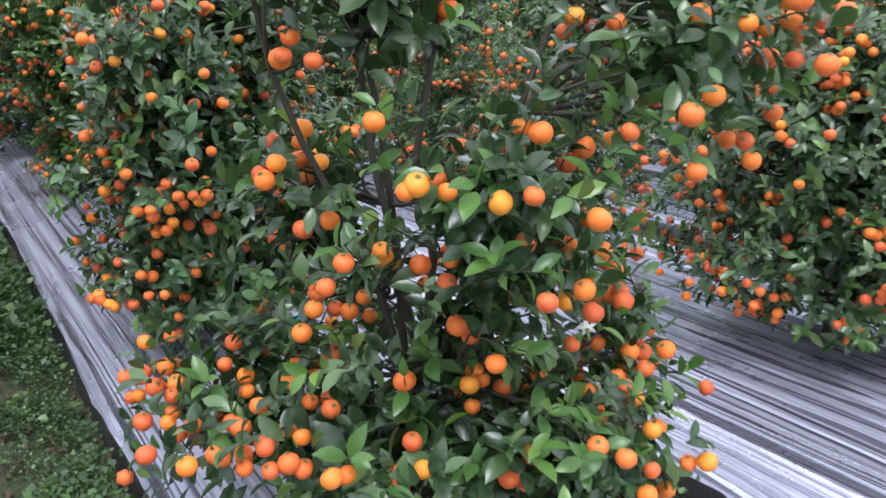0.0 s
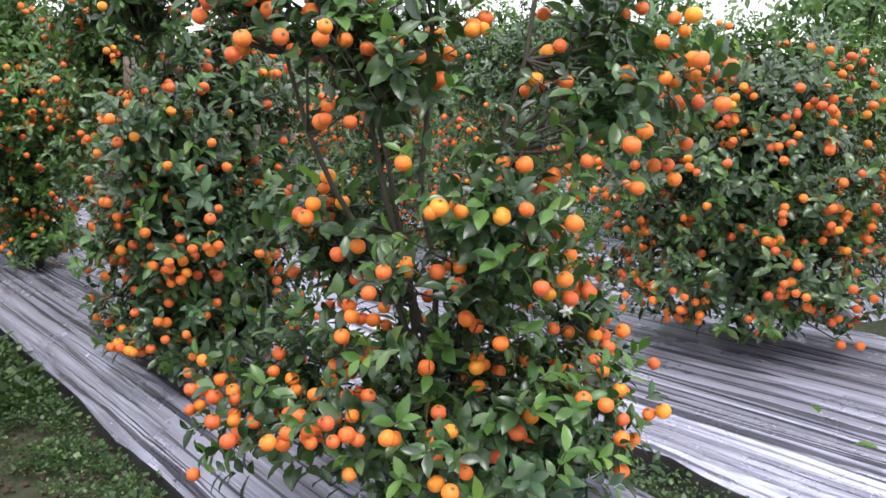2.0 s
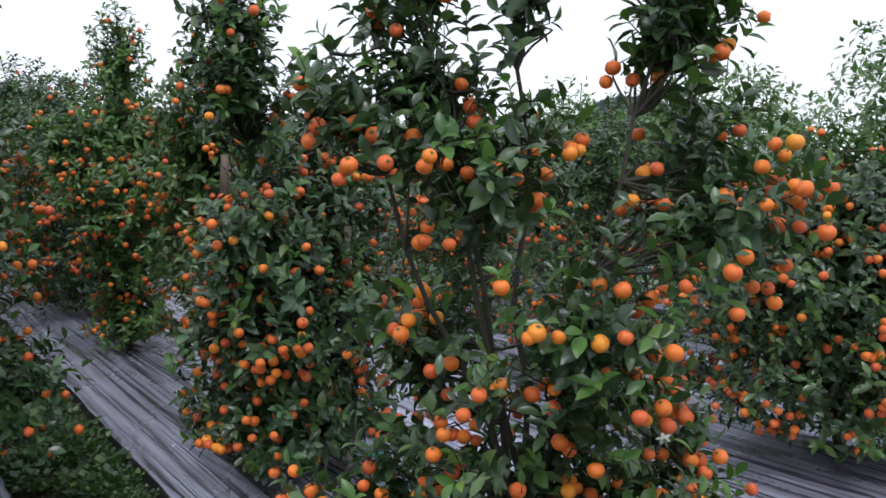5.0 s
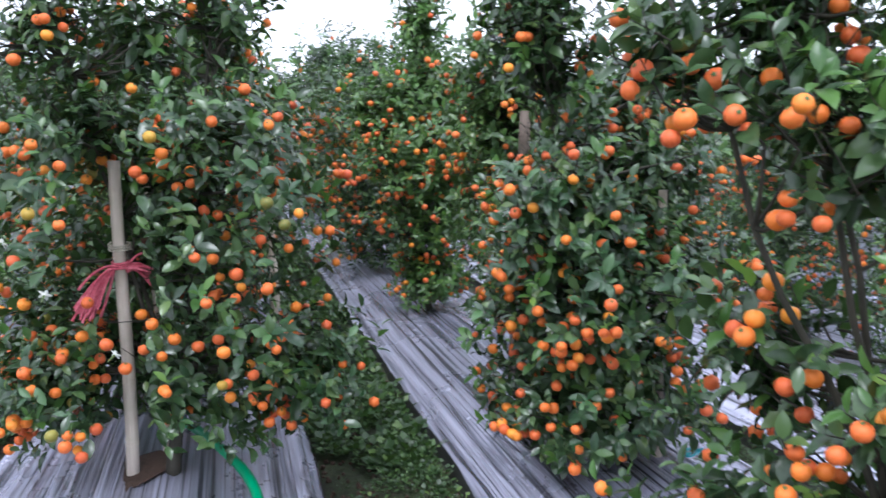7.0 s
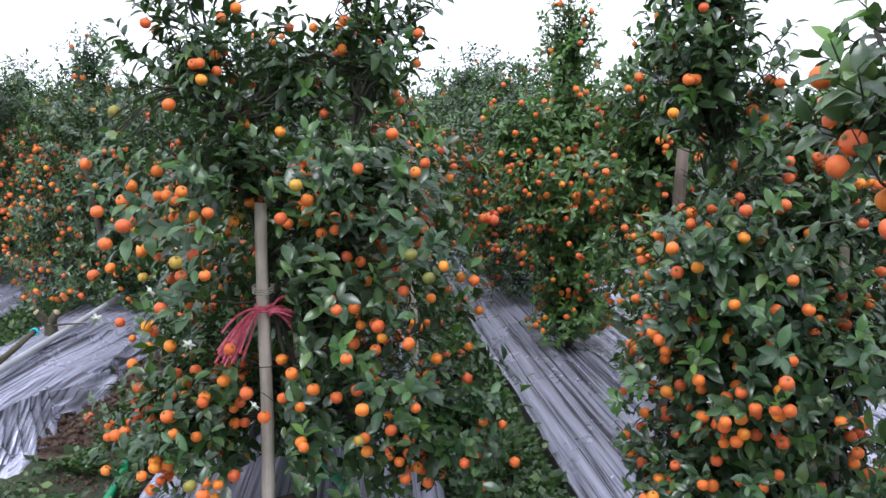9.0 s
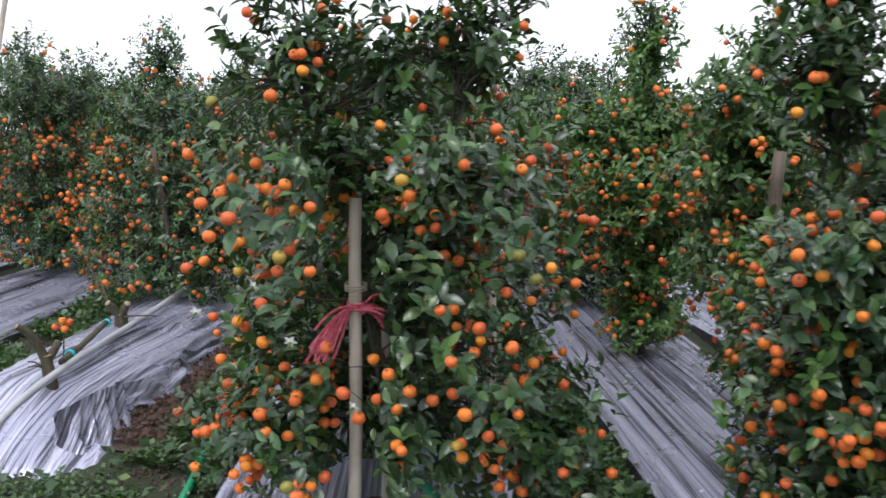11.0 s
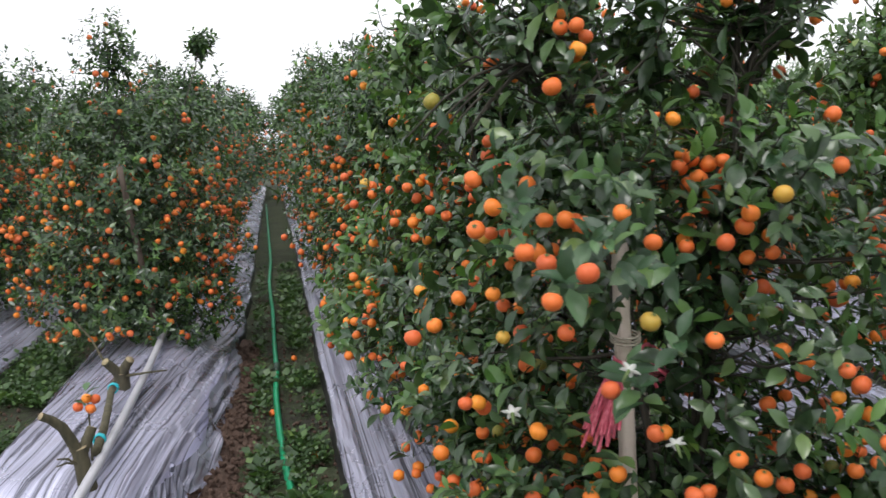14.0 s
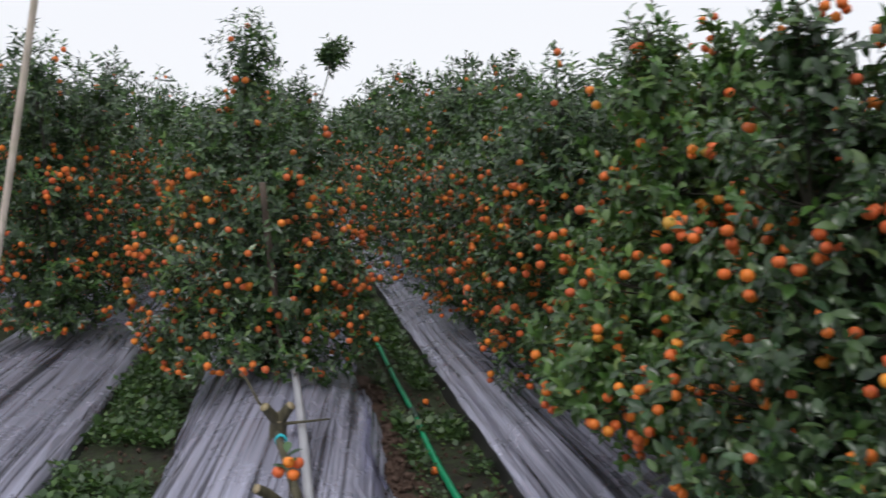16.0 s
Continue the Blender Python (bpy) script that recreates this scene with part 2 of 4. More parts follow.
def tube_data(path, radii, sides=6, cap=True):
    """Vertices and faces of a tube along a path of points."""
    path = np.asarray(path, float)
    tang = unit(np.gradient(path, axis=0))
    ref = np.array([0.0, 0.0, 1.0]) if abs(tang[:, 2]).mean() < 0.8 else np.array([1.0, 0.0, 0.0])
    side = unit(np.cross(tang, ref))
    up = np.cross(side, tang)
    ang = np.linspace(0, 2 * np.pi, sides, endpoint=False)
    ring = np.cos(ang)[None, :, None] * side[:, None] + np.sin(ang)[None, :, None] * up[:, None]
    radii = np.broadcast_to(np.asarray(radii, float), (len(path),))
    verts = (path[:, None] + ring * radii[:, None, None]).reshape(-1, 3)
    faces = []
    for i in range(len(path) - 1):
        for k in range(sides):
            a, b = i * sides + k, i * sides + (k + 1) % sides
            faces.append((a, b, b + sides, a + sides))
    if cap:
        faces.append(tuple(range(sides))[::-1])
        faces.append(tuple(range((len(path) - 1) * sides, len(path) * sides)))
    return verts, faces


def join_tubes(tubes):
    verts, faces, base = [], [], 0
    for v, f in tubes:
        verts.append(v)
        faces += [tuple(i + base for i in face) for face in f]
        base += len(v)
    return np.concatenate(verts), faces


# leaf shapes: x across, y along, z up; unit length and unit full width
FINE_V = np.array([(0, 0, 0)] + [(s * w, y, z + (0.16 * w if s else 0.0)) for y, w, z in ((0.25, 0.38, 0.03), (0.52, 0.5, 0.035), (0.78, 0.33, 0.0)) for s in (-1, 0, 1)] + [(0, 1, -0.08)])
FINE_F = np.array([(0, 2, 1), (0, 3, 2)] + [t for b in (1, 4) for t in ((b, b + 1, b + 4), (b, b + 4, b + 3), (b + 1, b + 2, b + 5), (b + 1, b + 5, b + 4))] + [(7, 8, 10), (8, 9, 10)])
EASY_V = np.array([(0, 0, 0), (-0.45, 0.45, 0.07), (0, 0.5, 0.0), (0.45, 0.45, 0.07), (0, 1, -0.06)])
EASY_F = np.array([(0, 2, 1), (0, 3, 2), (1, 2, 4), (2, 3, 4)])


def leaves_data(pos, along, up, length, width, fine=True):
    base, tris = (FINE_V, FINE_F) if fine else (EASY_V, EASY_F)
    along = unit(along)
    side = unit(np.cross(along, up))
    nor = np.cross(side, along)
    v = pos[:, None] + base[None, :, 0, None] * width[:, None, None] * side[:, None]
    v = v + base[None, :, 1, None] * length[:, None, None] * along[:, None] + base[None, :, 2, None] * length[:, None, None] * nor[:, None]
    t = tris[None] + (np.arange(len(pos)) * len(base))[:, None, None]
    return v.reshape(-1, 3), t.reshape(-1, 3)


def fruit_mesh(name, mat, around=10, rings=7, seed=0):
    """An oblate citrus fruit of unit radius with a dimple and a green calyx button on top."""
    rng = np.random.default_rng(seed)
    verts, faces, index = [(0, 0, -0.93)], [], []
    for i in range(1, rings):
        th = math.pi * i / rings
        for k in range(around):
            ph = 2 * math.pi * k / around
            r = 1 + rng.normal(0, 0.012)
            z = -math.cos(th) * 0.93
            if i == rings - 1:
                z -= 0.05
            verts.append((math.sin(th) * math.cos(ph) * r, math.sin(th) * math.sin(ph) * r, z))
    top = len(verts)
    verts.append((0, 0, 0.80))
    for k in range(around):
        faces.append((0, 1 + (k + 1) % around, 1 + k))
    for i in range(rings - 2):
        for k in range(around):
            a, b = 1 + i * around + k, 1 + i * around + (k + 1) % around
            faces.append((a, b, b + around, a + around))
    last = 1 + (rings - 2) * around
    for k in range(around):
        faces.append((last + k, last + (k + 1) % around, top))
    index = [0] * len(faces)
    if around > 8:
        b = len(verts)
        for k in range(10):
            r = 0.30 if k % 2 else 0.17
            verts.append((r * math.cos(k * math.pi / 5), r * math.sin(k * math.pi / 5), 0.90))
        verts.append((0, 0, 1.02))
        for k in range(10):
            faces.append((b + k, b + (k + 1) % 10, b + 10))
            index.append(1)
    return mesh_from(name, verts, faces, [mat, CALYX], index)


FRUITS = [fruit_mesh("fruit", FRUIT, seed=k) for k in range(3)]
FRUITS_GREEN = [fruit_mesh("green_fruit", FRUIT_GREEN, seed=9)]
FRUITS_MID = [fruit_mesh("fruit_mid", FRUIT, 8, 6, seed=4)]
FRUITS_DULL = [fruit_mesh("fruit_dull", FRUIT_DULL, 7, 5, seed=5)]

# ---------- citrus trees ----------


def bend(a, b, rng, sag, n):
    """A bowed line from a to b."""
    t = np.linspace(0, 1, n)[:, None]
    mid = (a + b) / 2 + rng.normal(0, 0.02, 3) + np.array([0, 0, sag])
    return (1 - t) ** 2 * a + 2 * t * (1 - t) * mid + t**2 * b


def grow(rng, lobes, shoots, leaf=0.055, per=9, fruit=120, fine=True, radius=0.0165, young=0.12, hung=(), clear=None, foot=0.05, bright=None):
    """Grow one tree round the origin. lobes: (x, y, z, rx, ry, rz, weight) of leafy masses; hung: places of single fruits
    that have a shoot of their own. Returns its arrays."""
    lobes = np.array(lobes, float)
    vol = np.cbrt(lobes[:, 3] * lobes[:, 4] * lobes[:, 5]) ** 2 * lobes[:, 6]
    which = rng.choice(len(lobes), shoots, p=vol / vol.sum())
    L = lobes[which]
    d = unit(rng.normal(size=(shoots, 3)))
    r = 1 - 0.82 * rng.random(shoots) ** (1.7 if fine else 2.3)
    lump = 1 + 0.15 * np.sin(5 * d[:, 0] + 3 * L[:, 2] * 7) * np.cos(4 * d[:, 1] + d[:, 2] * 6) + rng.normal(0, 0.06 if fine else 0.035, shoots)
    tip = L[:, :3] + d * L[:, 3:6] * (r * lump)[:, None]
    grown = shoots
    if len(hung):
        hp = np.array(hung, float)
        back = unit(np.concatenate([-hp[:, :2], np.zeros((len(hp), 1))], 1))
        hp = np.concatenate([hp, hp + rng.normal(0, 0.02, hp.shape)])
        back = np.concatenate([back, back * 2])
        tip = np.concatenate([tip, hp + back * 0.014 + np.array([0, 0, 0.04]) + rng.normal(0, 0.012, hp.shape)])
        near = np.argmin(np.linalg.norm(hp[:, None] - lobes[None, :, :3], axis=2), axis=1)
        L, d, r = np.concatenate([L, lobes[near]]), np.concatenate([d, unit(hp - lobes[near, :3])]), np.concatenate([r, np.full(len(hp), 0.3)])
        shoots += len(hp)
    tip[:, 2] = np.maximum(tip[:, 2], foot + 0.05 * rng.random(shoots))
    axis = np.concatenate([tip[:, :2] * 1.0, np.zeros((shoots, 1))], 1)
    way = unit(0.9 * unit(d * L[:, 3:6]) + 0.5 * unit(axis) + np.array([0, 0, 0.75]) + 0.35 * rng.normal(size=(shoots, 3)))
    long = rng.uniform(0.06, 0.14, shoots) * leaf / (0.05 if fine else 0.068)
    low = tip - way * long[:, None]

    # leaves in a spiral along each shoot, closer towards its tip
    k = np.arange(per)
    f = (0.15 + 0.85 * (k / (per - 1)) ** 0.8)[None, :] + rng.normal(0, 0.03, (shoots, per))
    pos = low[:, None] + way[:, None] * (long[:, None] * f)[..., None]
    turn = 2.4 * k[None] + rng.uniform(0, 6.28, (shoots, 1)) + rng.normal(0, 0.3, (shoots, per))
    s1 = unit(np.cross(way, np.array([0.3, 0.2, 1.0])))
    s2 = np.cross(way, s1)
    out = np.cos(turn)[..., None] * s1[:, None] + np.sin(turn)[..., None] * s2[:, None]
    lean = (0.25 + 0.75 * f.clip(0, 1) ** 2)[..., None]
    along = unit(out + lean * way[:, None] * 0.9 + rng.normal(0, 0.15, (shoots, per, 3)) - np.array([0, 0, 0.15]))
    up = unit(way[:, None] + np.array([0, 0, 0.6]) + rng.normal(0, 0.25, (shoots, per, 3)))
    size = leaf * rng.uniform(0.62, 1.25, (shoots, per)) * (1.22 - 0.4 * f.clip(0, 1))
    fresh = (rng.random(shoots) < young * (0.4 + 1.2 * r))[:, None] & (f > 0.5)
    n = shoots * per
    leaf_sets = dict(pos=pos.reshape(n, 3), along=along.reshape(n, 3), up=up.reshape(n, 3), size=size.reshape(n), fresh=fresh.reshape(n))
    leaf_sets["width"] = leaf_sets["size"] * rng.uniform(0.41, 0.53, n)

    # wood: a short trunk, leaders into the masses, branches and twigs to the shoots
    tubes = []
    fork = np.array([rng.normal(0, 0.02), rng.normal(0, 0.02), rng.uniform(0.14, 0.22)])
    tubes.append(tube_data([(0, 0, -0.06), fork * (0.6, 0.6, 0.5), fork], [0.022, 0.018, 0.016], 8))
    lines = []
    order = np.argsort(-lobes[:, 2])
    for j in order[: max(3, min(5, len(lobes)))]:
        c = lobes[j, :3] + np.array([0, 0, lobes[j, 5] * 0.7])
        line = bend(fork, c, rng, 0.0, 9)
        line[1:-1] += rng.normal(0, 0.008, (7, 3))
        lines.append(line)
        tubes.append(tube_data(line, np.linspace(0.0074, 0.0028, 9), 6))
    spine = np.concatenate(lines)
    for i in range(shoots):
        gap = spine - low[i]
        dist = np.linalg.norm(gap, axis=1) + 2.0 * np.maximum(gap[:, 2] + 0.02, 0)
        j = int(np.argmin(dist))
        if clear and clear(low[i] + (spine[j] - low[i]) * np.linspace(0, 1, 7)[:, None]).any():
            continue
        if np.linalg.norm(spine[j] - low[i]) > 0.17 and rng.random() < 0.8:
            continue
        if i >= grown or rng.random() < (0.55 if fine else 0.06):
            tubes.append(tube_data(bend(spine[j], low[i], rng, -0.01, 4), np.linspace(0.004, 0.002, 4), 4, False))
        if fine or rng.random() < 0.05:
            tubes.append(tube_data([low[i], tip[i]], [0.002, 0.001], 3, False))

    # fruit hangs at the outer shoots, one to three together
    outer = np.flatnonzero(r > (0.62 if fine else 0.72))
    fp = [np.array(p, float) for p in hung]
    fruit += len(fp)
    tries = 0
    while len(fp) < fruit and len(outer) and tries < 6000:
        tries += 1
        i = int(rng.choice(outer))
        if tip[i, 2] > 1.0 and rng.random() < (0.5 if fine else 0.85):
            continue
        face = unit(tip[i] - L[i, :3])
        face[2] *= 0.3
        for _ in range(int(rng.choice([1, 1, 1, 2, 2, 3]))):
            p = low[i] + way[i] * long[i] * rng.uniform(0.2, 0.9) + rng.normal(0, 0.017, 3) + face * (0.030 if fine else 0.008) - np.array([0, 0, radius * 1.1])
            if p[2] < foot + 0.035 or clear and clear(p[None])[0]:
                continue
            if min(np.linalg.norm(p - q) for q in fp[-60:] + fp[: len(hung)] + [np.full(3, 9.0)]) > 1.95 * radius:
                fp.append(p)
    fp = np.array(fp[:fruit])
    fr = radius * rng.uniform(0.84, 1.12, len(fp))

    # leaves give way in front of the fruit, and where the tree is kept clear
    mid_leaf = leaf_sets["pos"] + 0.5 * leaf_sets["size"][:, None] * leaf_sets["along"]
    keep = np.ones(n, bool)
    for i, p in enumerate(fp):
        front = unit(p * np.array([1, 1, 0]) + np.array([0, 0, 0.05]))
        for far in (0.5, 1.7):
            keep &= np.linalg.norm(mid_leaf - (p + front * radius * far), axis=1) > radius * (1.95 if i < len(hung) else 1.5 if fine else 1.35)
        if bright is not None and i < len(hung):
            for far in (1.5, 3.0):
                keep &= np.linalg.norm(mid_leaf - (p + unit(np.array(bright)) * radius * far), axis=1) > radius * 1.35
    if clear:
        tip_leaf = leaf_sets["pos"] + leaf_sets["size"][:, None] * leaf_sets["along"]
        keep &= ~clear(mid_leaf) & ~clear(tip_leaf) & ~clear(leaf_sets["pos"])
    return {key: value[keep] for key, value in leaf_sets.items()}, tubes, fp, fr


def citrus_tree(spec, rng, at=(0, 0, 0), fine=True, fruits=FRUITS, label="", single=0, singly=300, mats=None, green=0.0, group=""):
    """One tree as a thing: trunk with its branches, leafy crown, each fruit; some of the outer leaves singly."""
    leaf_sets, tubes, fp, fr = grow(rng, fine=fine, **spec)
    tree = tagged(new("citrus_tree"), label, "citrus tree", group)
    tree.matrix_basis = pose(*at)
    v, f = join_tubes(tubes)
    child("trunk", mesh_from("trunk", v, f, [BARK]), tree, "dark branching trunk and twigs")
    n = len(leaf_sets["pos"])
    keep = np.ones(n, bool)
    if single:
        score = np.hypot(leaf_sets["pos"][:, 0], leaf_sets["pos"][:, 1]) - 0.5 * leaf_sets["pos"][:, 1] + rng.normal(0, 0.1, n)
        score[leaf_sets["fresh"]] = -9
        keep[np.argsort(-score)[:single]] = False
    v, t = leaves_data(*(leaf_sets[k][keep] for k in ("pos", "along", "up", "size", "width")), fine=fine)
    per = len(t) // max(1, keep.sum())
    child("crown", mesh_tris("crown", v, t, mats or [LEAF, LEAF_YOUNG], np.repeat(leaf_sets["fresh"][keep].astype(int), per)), tree, "glossy dark green leaves", "stuff")
    for i in np.flatnonzero(~keep):
        a = Vector(leaf_sets["along"][i]).normalized()
        s = a.cross(Vector(leaf_sets["up"][i])).normalized()
        m = Matrix((s * leaf_sets["width"][i], a * leaf_sets["size"][i], s.cross(a) * leaf_sets["size"][i])).transposed().to_4x4()
        m.translation = Vector(leaf_sets["pos"][i])
        child("leaf", LEAF_MESH, tree).matrix_basis = m
    if fruits:
        order = np.argsort(np.linalg.norm(fp - np.array([-0.5, -0.9, 0.6]), axis=1))
        rest = order[singly:]
        if len(rest):
            v = (fp[rest][:, None] + FRUITS_FAR[0][None] * fr[rest][:, None, None]).reshape(-1, 3)
            t = (FRUITS_FAR[1][None] + (np.arange(len(rest)) * len(FRUITS_FAR[0]))[:, None, None]).reshape(-1, 3)
            child("fruit", mesh_tris("fruit_rest", v, t, [FRUIT_MANY]), tree, "more orange fruit on the far side", "stuff")
        for p, r in zip(fp[order[:singly]], fr[order[:singly]]):
            unripe = rng.random() < green
            ob = child("fruit", FRUITS_GREEN[0] if unripe else fruits[int(rng.integers(len(fruits)))], tree, "unripe greenish fruit" if unripe else "")
            ob.matrix_basis = pose(*p, rng.normal(0, 25), rng.normal(0, 25), rng.uniform(0, 360)) @ Matrix.Diagonal((r, r, r, 1))
    elif len(fp):
        src = FRUITS_FAR
        v = (fp[:, None] + src[0][None] * fr[:, None, None]).reshape(-1, 3)
        t = (src[1][None] + (np.arange(len(fp)) * len(src[0]))[:, None, None]).reshape(-1, 3)
        child("fruit", mesh_tris("fruit_many", v, t, [FRUIT_MANY]), tree, "many small orange fruits", "stuff")
    return tree


_bm = bmesh.new()
bmesh.ops.create_icosphere(_bm, subdivisions=1, radius=1.0)
bmesh.ops.triangulate(_bm, faces=_bm.faces)
FRUITS_FAR = (np.array([v.co[:] for v in _bm.verts]), np.array([[v.index for v in f.verts] for f in _bm.faces]))
_bm.free()
LEAF_MESH = mesh_tris("leaf", FINE_V, FINE_F, [LEAF_ONE])


def usual_lobes(rng, height=1.5, wide=0.5):
    """A full bush to its foot, a little narrower above, with shoots standing out of the top."""
    lobes = [(0, 0, 0.28, wide * 0.88, wide * 0.88, 0.27, 1.6), (rng.normal(0, 0.05), rng.normal(0, 0.05), 0.64, wide, wide, 0.36, 1.4)]
    lobes.append((rng.normal(0, 0.06), rng.normal(0, 0.06), height * 0.68, wide * 0.94, wide * 0.94, 0.34, 1.2))
    for k in range(5):
        a, q = k * 1.2566 + rng.uniform(-0.4, 0.4), rng.uniform(0.14, 0.33)
        h = rng.uniform(0.84, 0.99) * height
        lobes.append((q * math.cos(a), q * math.sin(a), h - 0.2, 0.2, 0.2, 0.22, 0.95))
    lobes.append((rng.normal(0, 0.12), rng.normal(0, 0.12), height - 0.12, 0.13, 0.13, 0.17, 0.9))
    return lobes


BED_TOP = 0.2

# ---------- ground, raised beds and mulch film ----------


def rough(x, y, scale, seed=0.0):
    return noise.noise(Vector((x * scale, y * scale, seed)))


GROUND = 0.07


def ground_sheet():
    """One sheet of soil, fine near the rows and coarse to the horizon."""
    def axis(lo, hi, step, far):
        near = np.arange(lo, hi + 1e-6, step)
        out = [lo - 0.3 * 1.7**k for k in range(1, far)]
        return np.array(sorted(out) + near.tolist() + [hi + 0.3 * 1.7**k for k in range(1, far)])
    xs, ys = axis(-3.2, 3.4, 0.05, 16), axis(-3.2, 8.0, 0.06, 16)
    verts = []
    for y in ys:
        for x in xs:
            z = 0.018 * rough(x, y, 2.1, 3) + 0.014 * rough(x, y, 9.0, 5) + 0.008 * rough(x, y, 24.0, 8)
            verts.append((x, y, GROUND + (z if abs(x) < 60 and abs(y) < 60 else 0.0)))
    w = len(xs)
    faces = [(j * w + i, j * w + i + 1, (j + 1) * w + i + 1, (j + 1) * w + i) for j in range(len(ys) - 1) for i in range(w - 1)]
    tagged(new("ground", mesh_from("ground", verts, faces, [SOIL])), "damp dark soil of the orchard with moss", "ground", kind="structure")


def bed_height(u, crown=0.1):
    """Height of a bed over its half width u = -1 .. 1."""
    return 0.100 + crown * (1 - abs(u) ** 2.2)


def ridge(x, y, z):
    """Sharp crests, as pulled film has them."""
    return (1 - abs(noise.noise(Vector((x, y, z))))) ** 3


def film_bed(name, left, right, y0, y1, label, across=170, step=0.09, shift=lambda y: (0.0, 0.0), seed=1.0, lift=None, mat=FILM, taper=0.2, skew=0.0, broad=1.0, ragged=0.0, crown=0.1):
    """A raised bed under stretched film: a crowned strip whose edges are tucked into the soil."""
    ys = np.arange(y0, min(y1, 7.0), step).tolist() + np.arange(7.0, y1 + 0.1, 0.6).tolist()
    us = np.linspace(-1.1, 1.1, across)
    verts = []
    for y in ys:
        dl, dr = shift(y)
        l, r = left + dl + 0.022 * rough(0.3, y, 1.1, seed) + 0.010 * rough(2.3, y, 7.0, seed), right + dr + (0.022 + ragged) * rough(5.3, y, 1.1 + 20 * ragged, seed) + (0.010 + 0.5 * ragged) * rough(7.3, y, 7.0, seed)
        end = min(1.0, max(0.0, (y - y0) / taper)) ** 0.5
        for u in us:
            x = (l + r) / 2 + u * (r - l) / 2
            if abs(u) > 1:
                z = 0.100 - (abs(u) - 1) / 0.1 * 0.09
                x = (l + r) / 2 + math.copysign(1 + (abs(u) - 1) * 0.4, u) * (r - l) / 2
            else:
                z = bed_height(u, crown)
            wave = (x - skew * (y - 1.0) + 0.03 * (1 + 3 * ragged / 0.03) * rough(x, y, 1.3, seed + 2) * (ragged > 0)) / broad + 0.03 * noise.noise(Vector((x * 2, y * 1.4, seed)))
            slack = 0.5 + 0.8 * max(0.0, 0.5 + noise.noise(Vector((x * 2.5, y * 0.9, seed + 1))))
            z += 0.012 * noise.noise(Vector((wave * 8, y * 0.6, seed))) + slack * 0.020 * broad * ridge(wave * 16, y * 0.28, seed + 3)
            z += slack * 0.007 * ridge(wave * 36, y * 0.4, seed + 7)
            z += 0.016 * max(0.0, abs(u) - 0.72) / 0.28 * ridge(wave * 26 + y, y * 1.6, seed + 9) - 0.008 * max(0.0, abs(u) - 0.72) / 0.28
            if lift:
                z += lift(x, y)
            verts.append((x, y, z * end - 0.04 * (1 - end)))
    bed = tagged(new(name), label, "mulch film", "film on the beds")
    bed.matrix_basis = pose((left + right) / 2, y0, 0.0)
    grid = np.array(verts).reshape(len(ys), across, 3) - np.array([(left + right) / 2, y0, 0.0])
    first, last = int(np.argmax(us > -1.0)), int(np.argmax(us >= 1.0))
    for part_, a, b, mat_, note in (("film_sheet", first, last, mat, ""), ("tucked_edge", 0, first, FILM_BACK, "black underside of the film tucked into the soil"),
                                    ("tucked_edge", last, across - 1, FILM_BACK, "black underside of the film tucked into the soil")):
        w = b - a + 1
        faces = [(j * w + i, j * w + i + 1, (j + 1) * w + i + 1, (j + 1) * w + i) for j in range(len(ys) - 1) for i in range(w - 1)]
        child(part_, mesh_from(part_, grid[:, a : b + 1].reshape(-1, 3), faces, [mat_]), bed, note)
    return bed


ground_sheet()
SILVER = "wrinkled silver grey plastic mulch film over a raised bed"
film_bed("mulch_film", -0.43, 0.475, -0.55, 22, SILVER, seed=11, mat=FILM_FAINT)
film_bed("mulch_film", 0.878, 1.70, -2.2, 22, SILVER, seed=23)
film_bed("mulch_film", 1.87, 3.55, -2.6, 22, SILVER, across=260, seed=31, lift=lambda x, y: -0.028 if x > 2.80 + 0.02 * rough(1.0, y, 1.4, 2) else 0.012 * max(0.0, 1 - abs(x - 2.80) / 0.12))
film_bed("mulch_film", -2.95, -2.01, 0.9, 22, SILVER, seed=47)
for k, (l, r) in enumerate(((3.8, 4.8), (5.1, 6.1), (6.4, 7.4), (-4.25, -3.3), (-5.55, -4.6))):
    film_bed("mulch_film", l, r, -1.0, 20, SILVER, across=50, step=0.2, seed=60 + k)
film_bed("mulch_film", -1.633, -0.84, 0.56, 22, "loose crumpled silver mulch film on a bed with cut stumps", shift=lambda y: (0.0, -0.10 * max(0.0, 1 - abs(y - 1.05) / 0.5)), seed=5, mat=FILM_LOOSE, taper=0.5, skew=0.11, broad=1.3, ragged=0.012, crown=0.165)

# ---------- the trees ----------
rng = np.random.default_rng(7)
LABEL = "citrus bush with dark glossy leaves, laden with small orange fruit"
GROUP = "citrus trees in rows"

BASE_A, BASE_P, BASE_B = (1.22, -1.24, BED_TOP), (0.09, 0.02, BED_TOP), (1.20, -0.05, BED_TOP)


def on(base, places):
    """Places in the world, seen from a tree's foot."""
    return [tuple(p - q for p, q in zip(place, base)) for place in places]


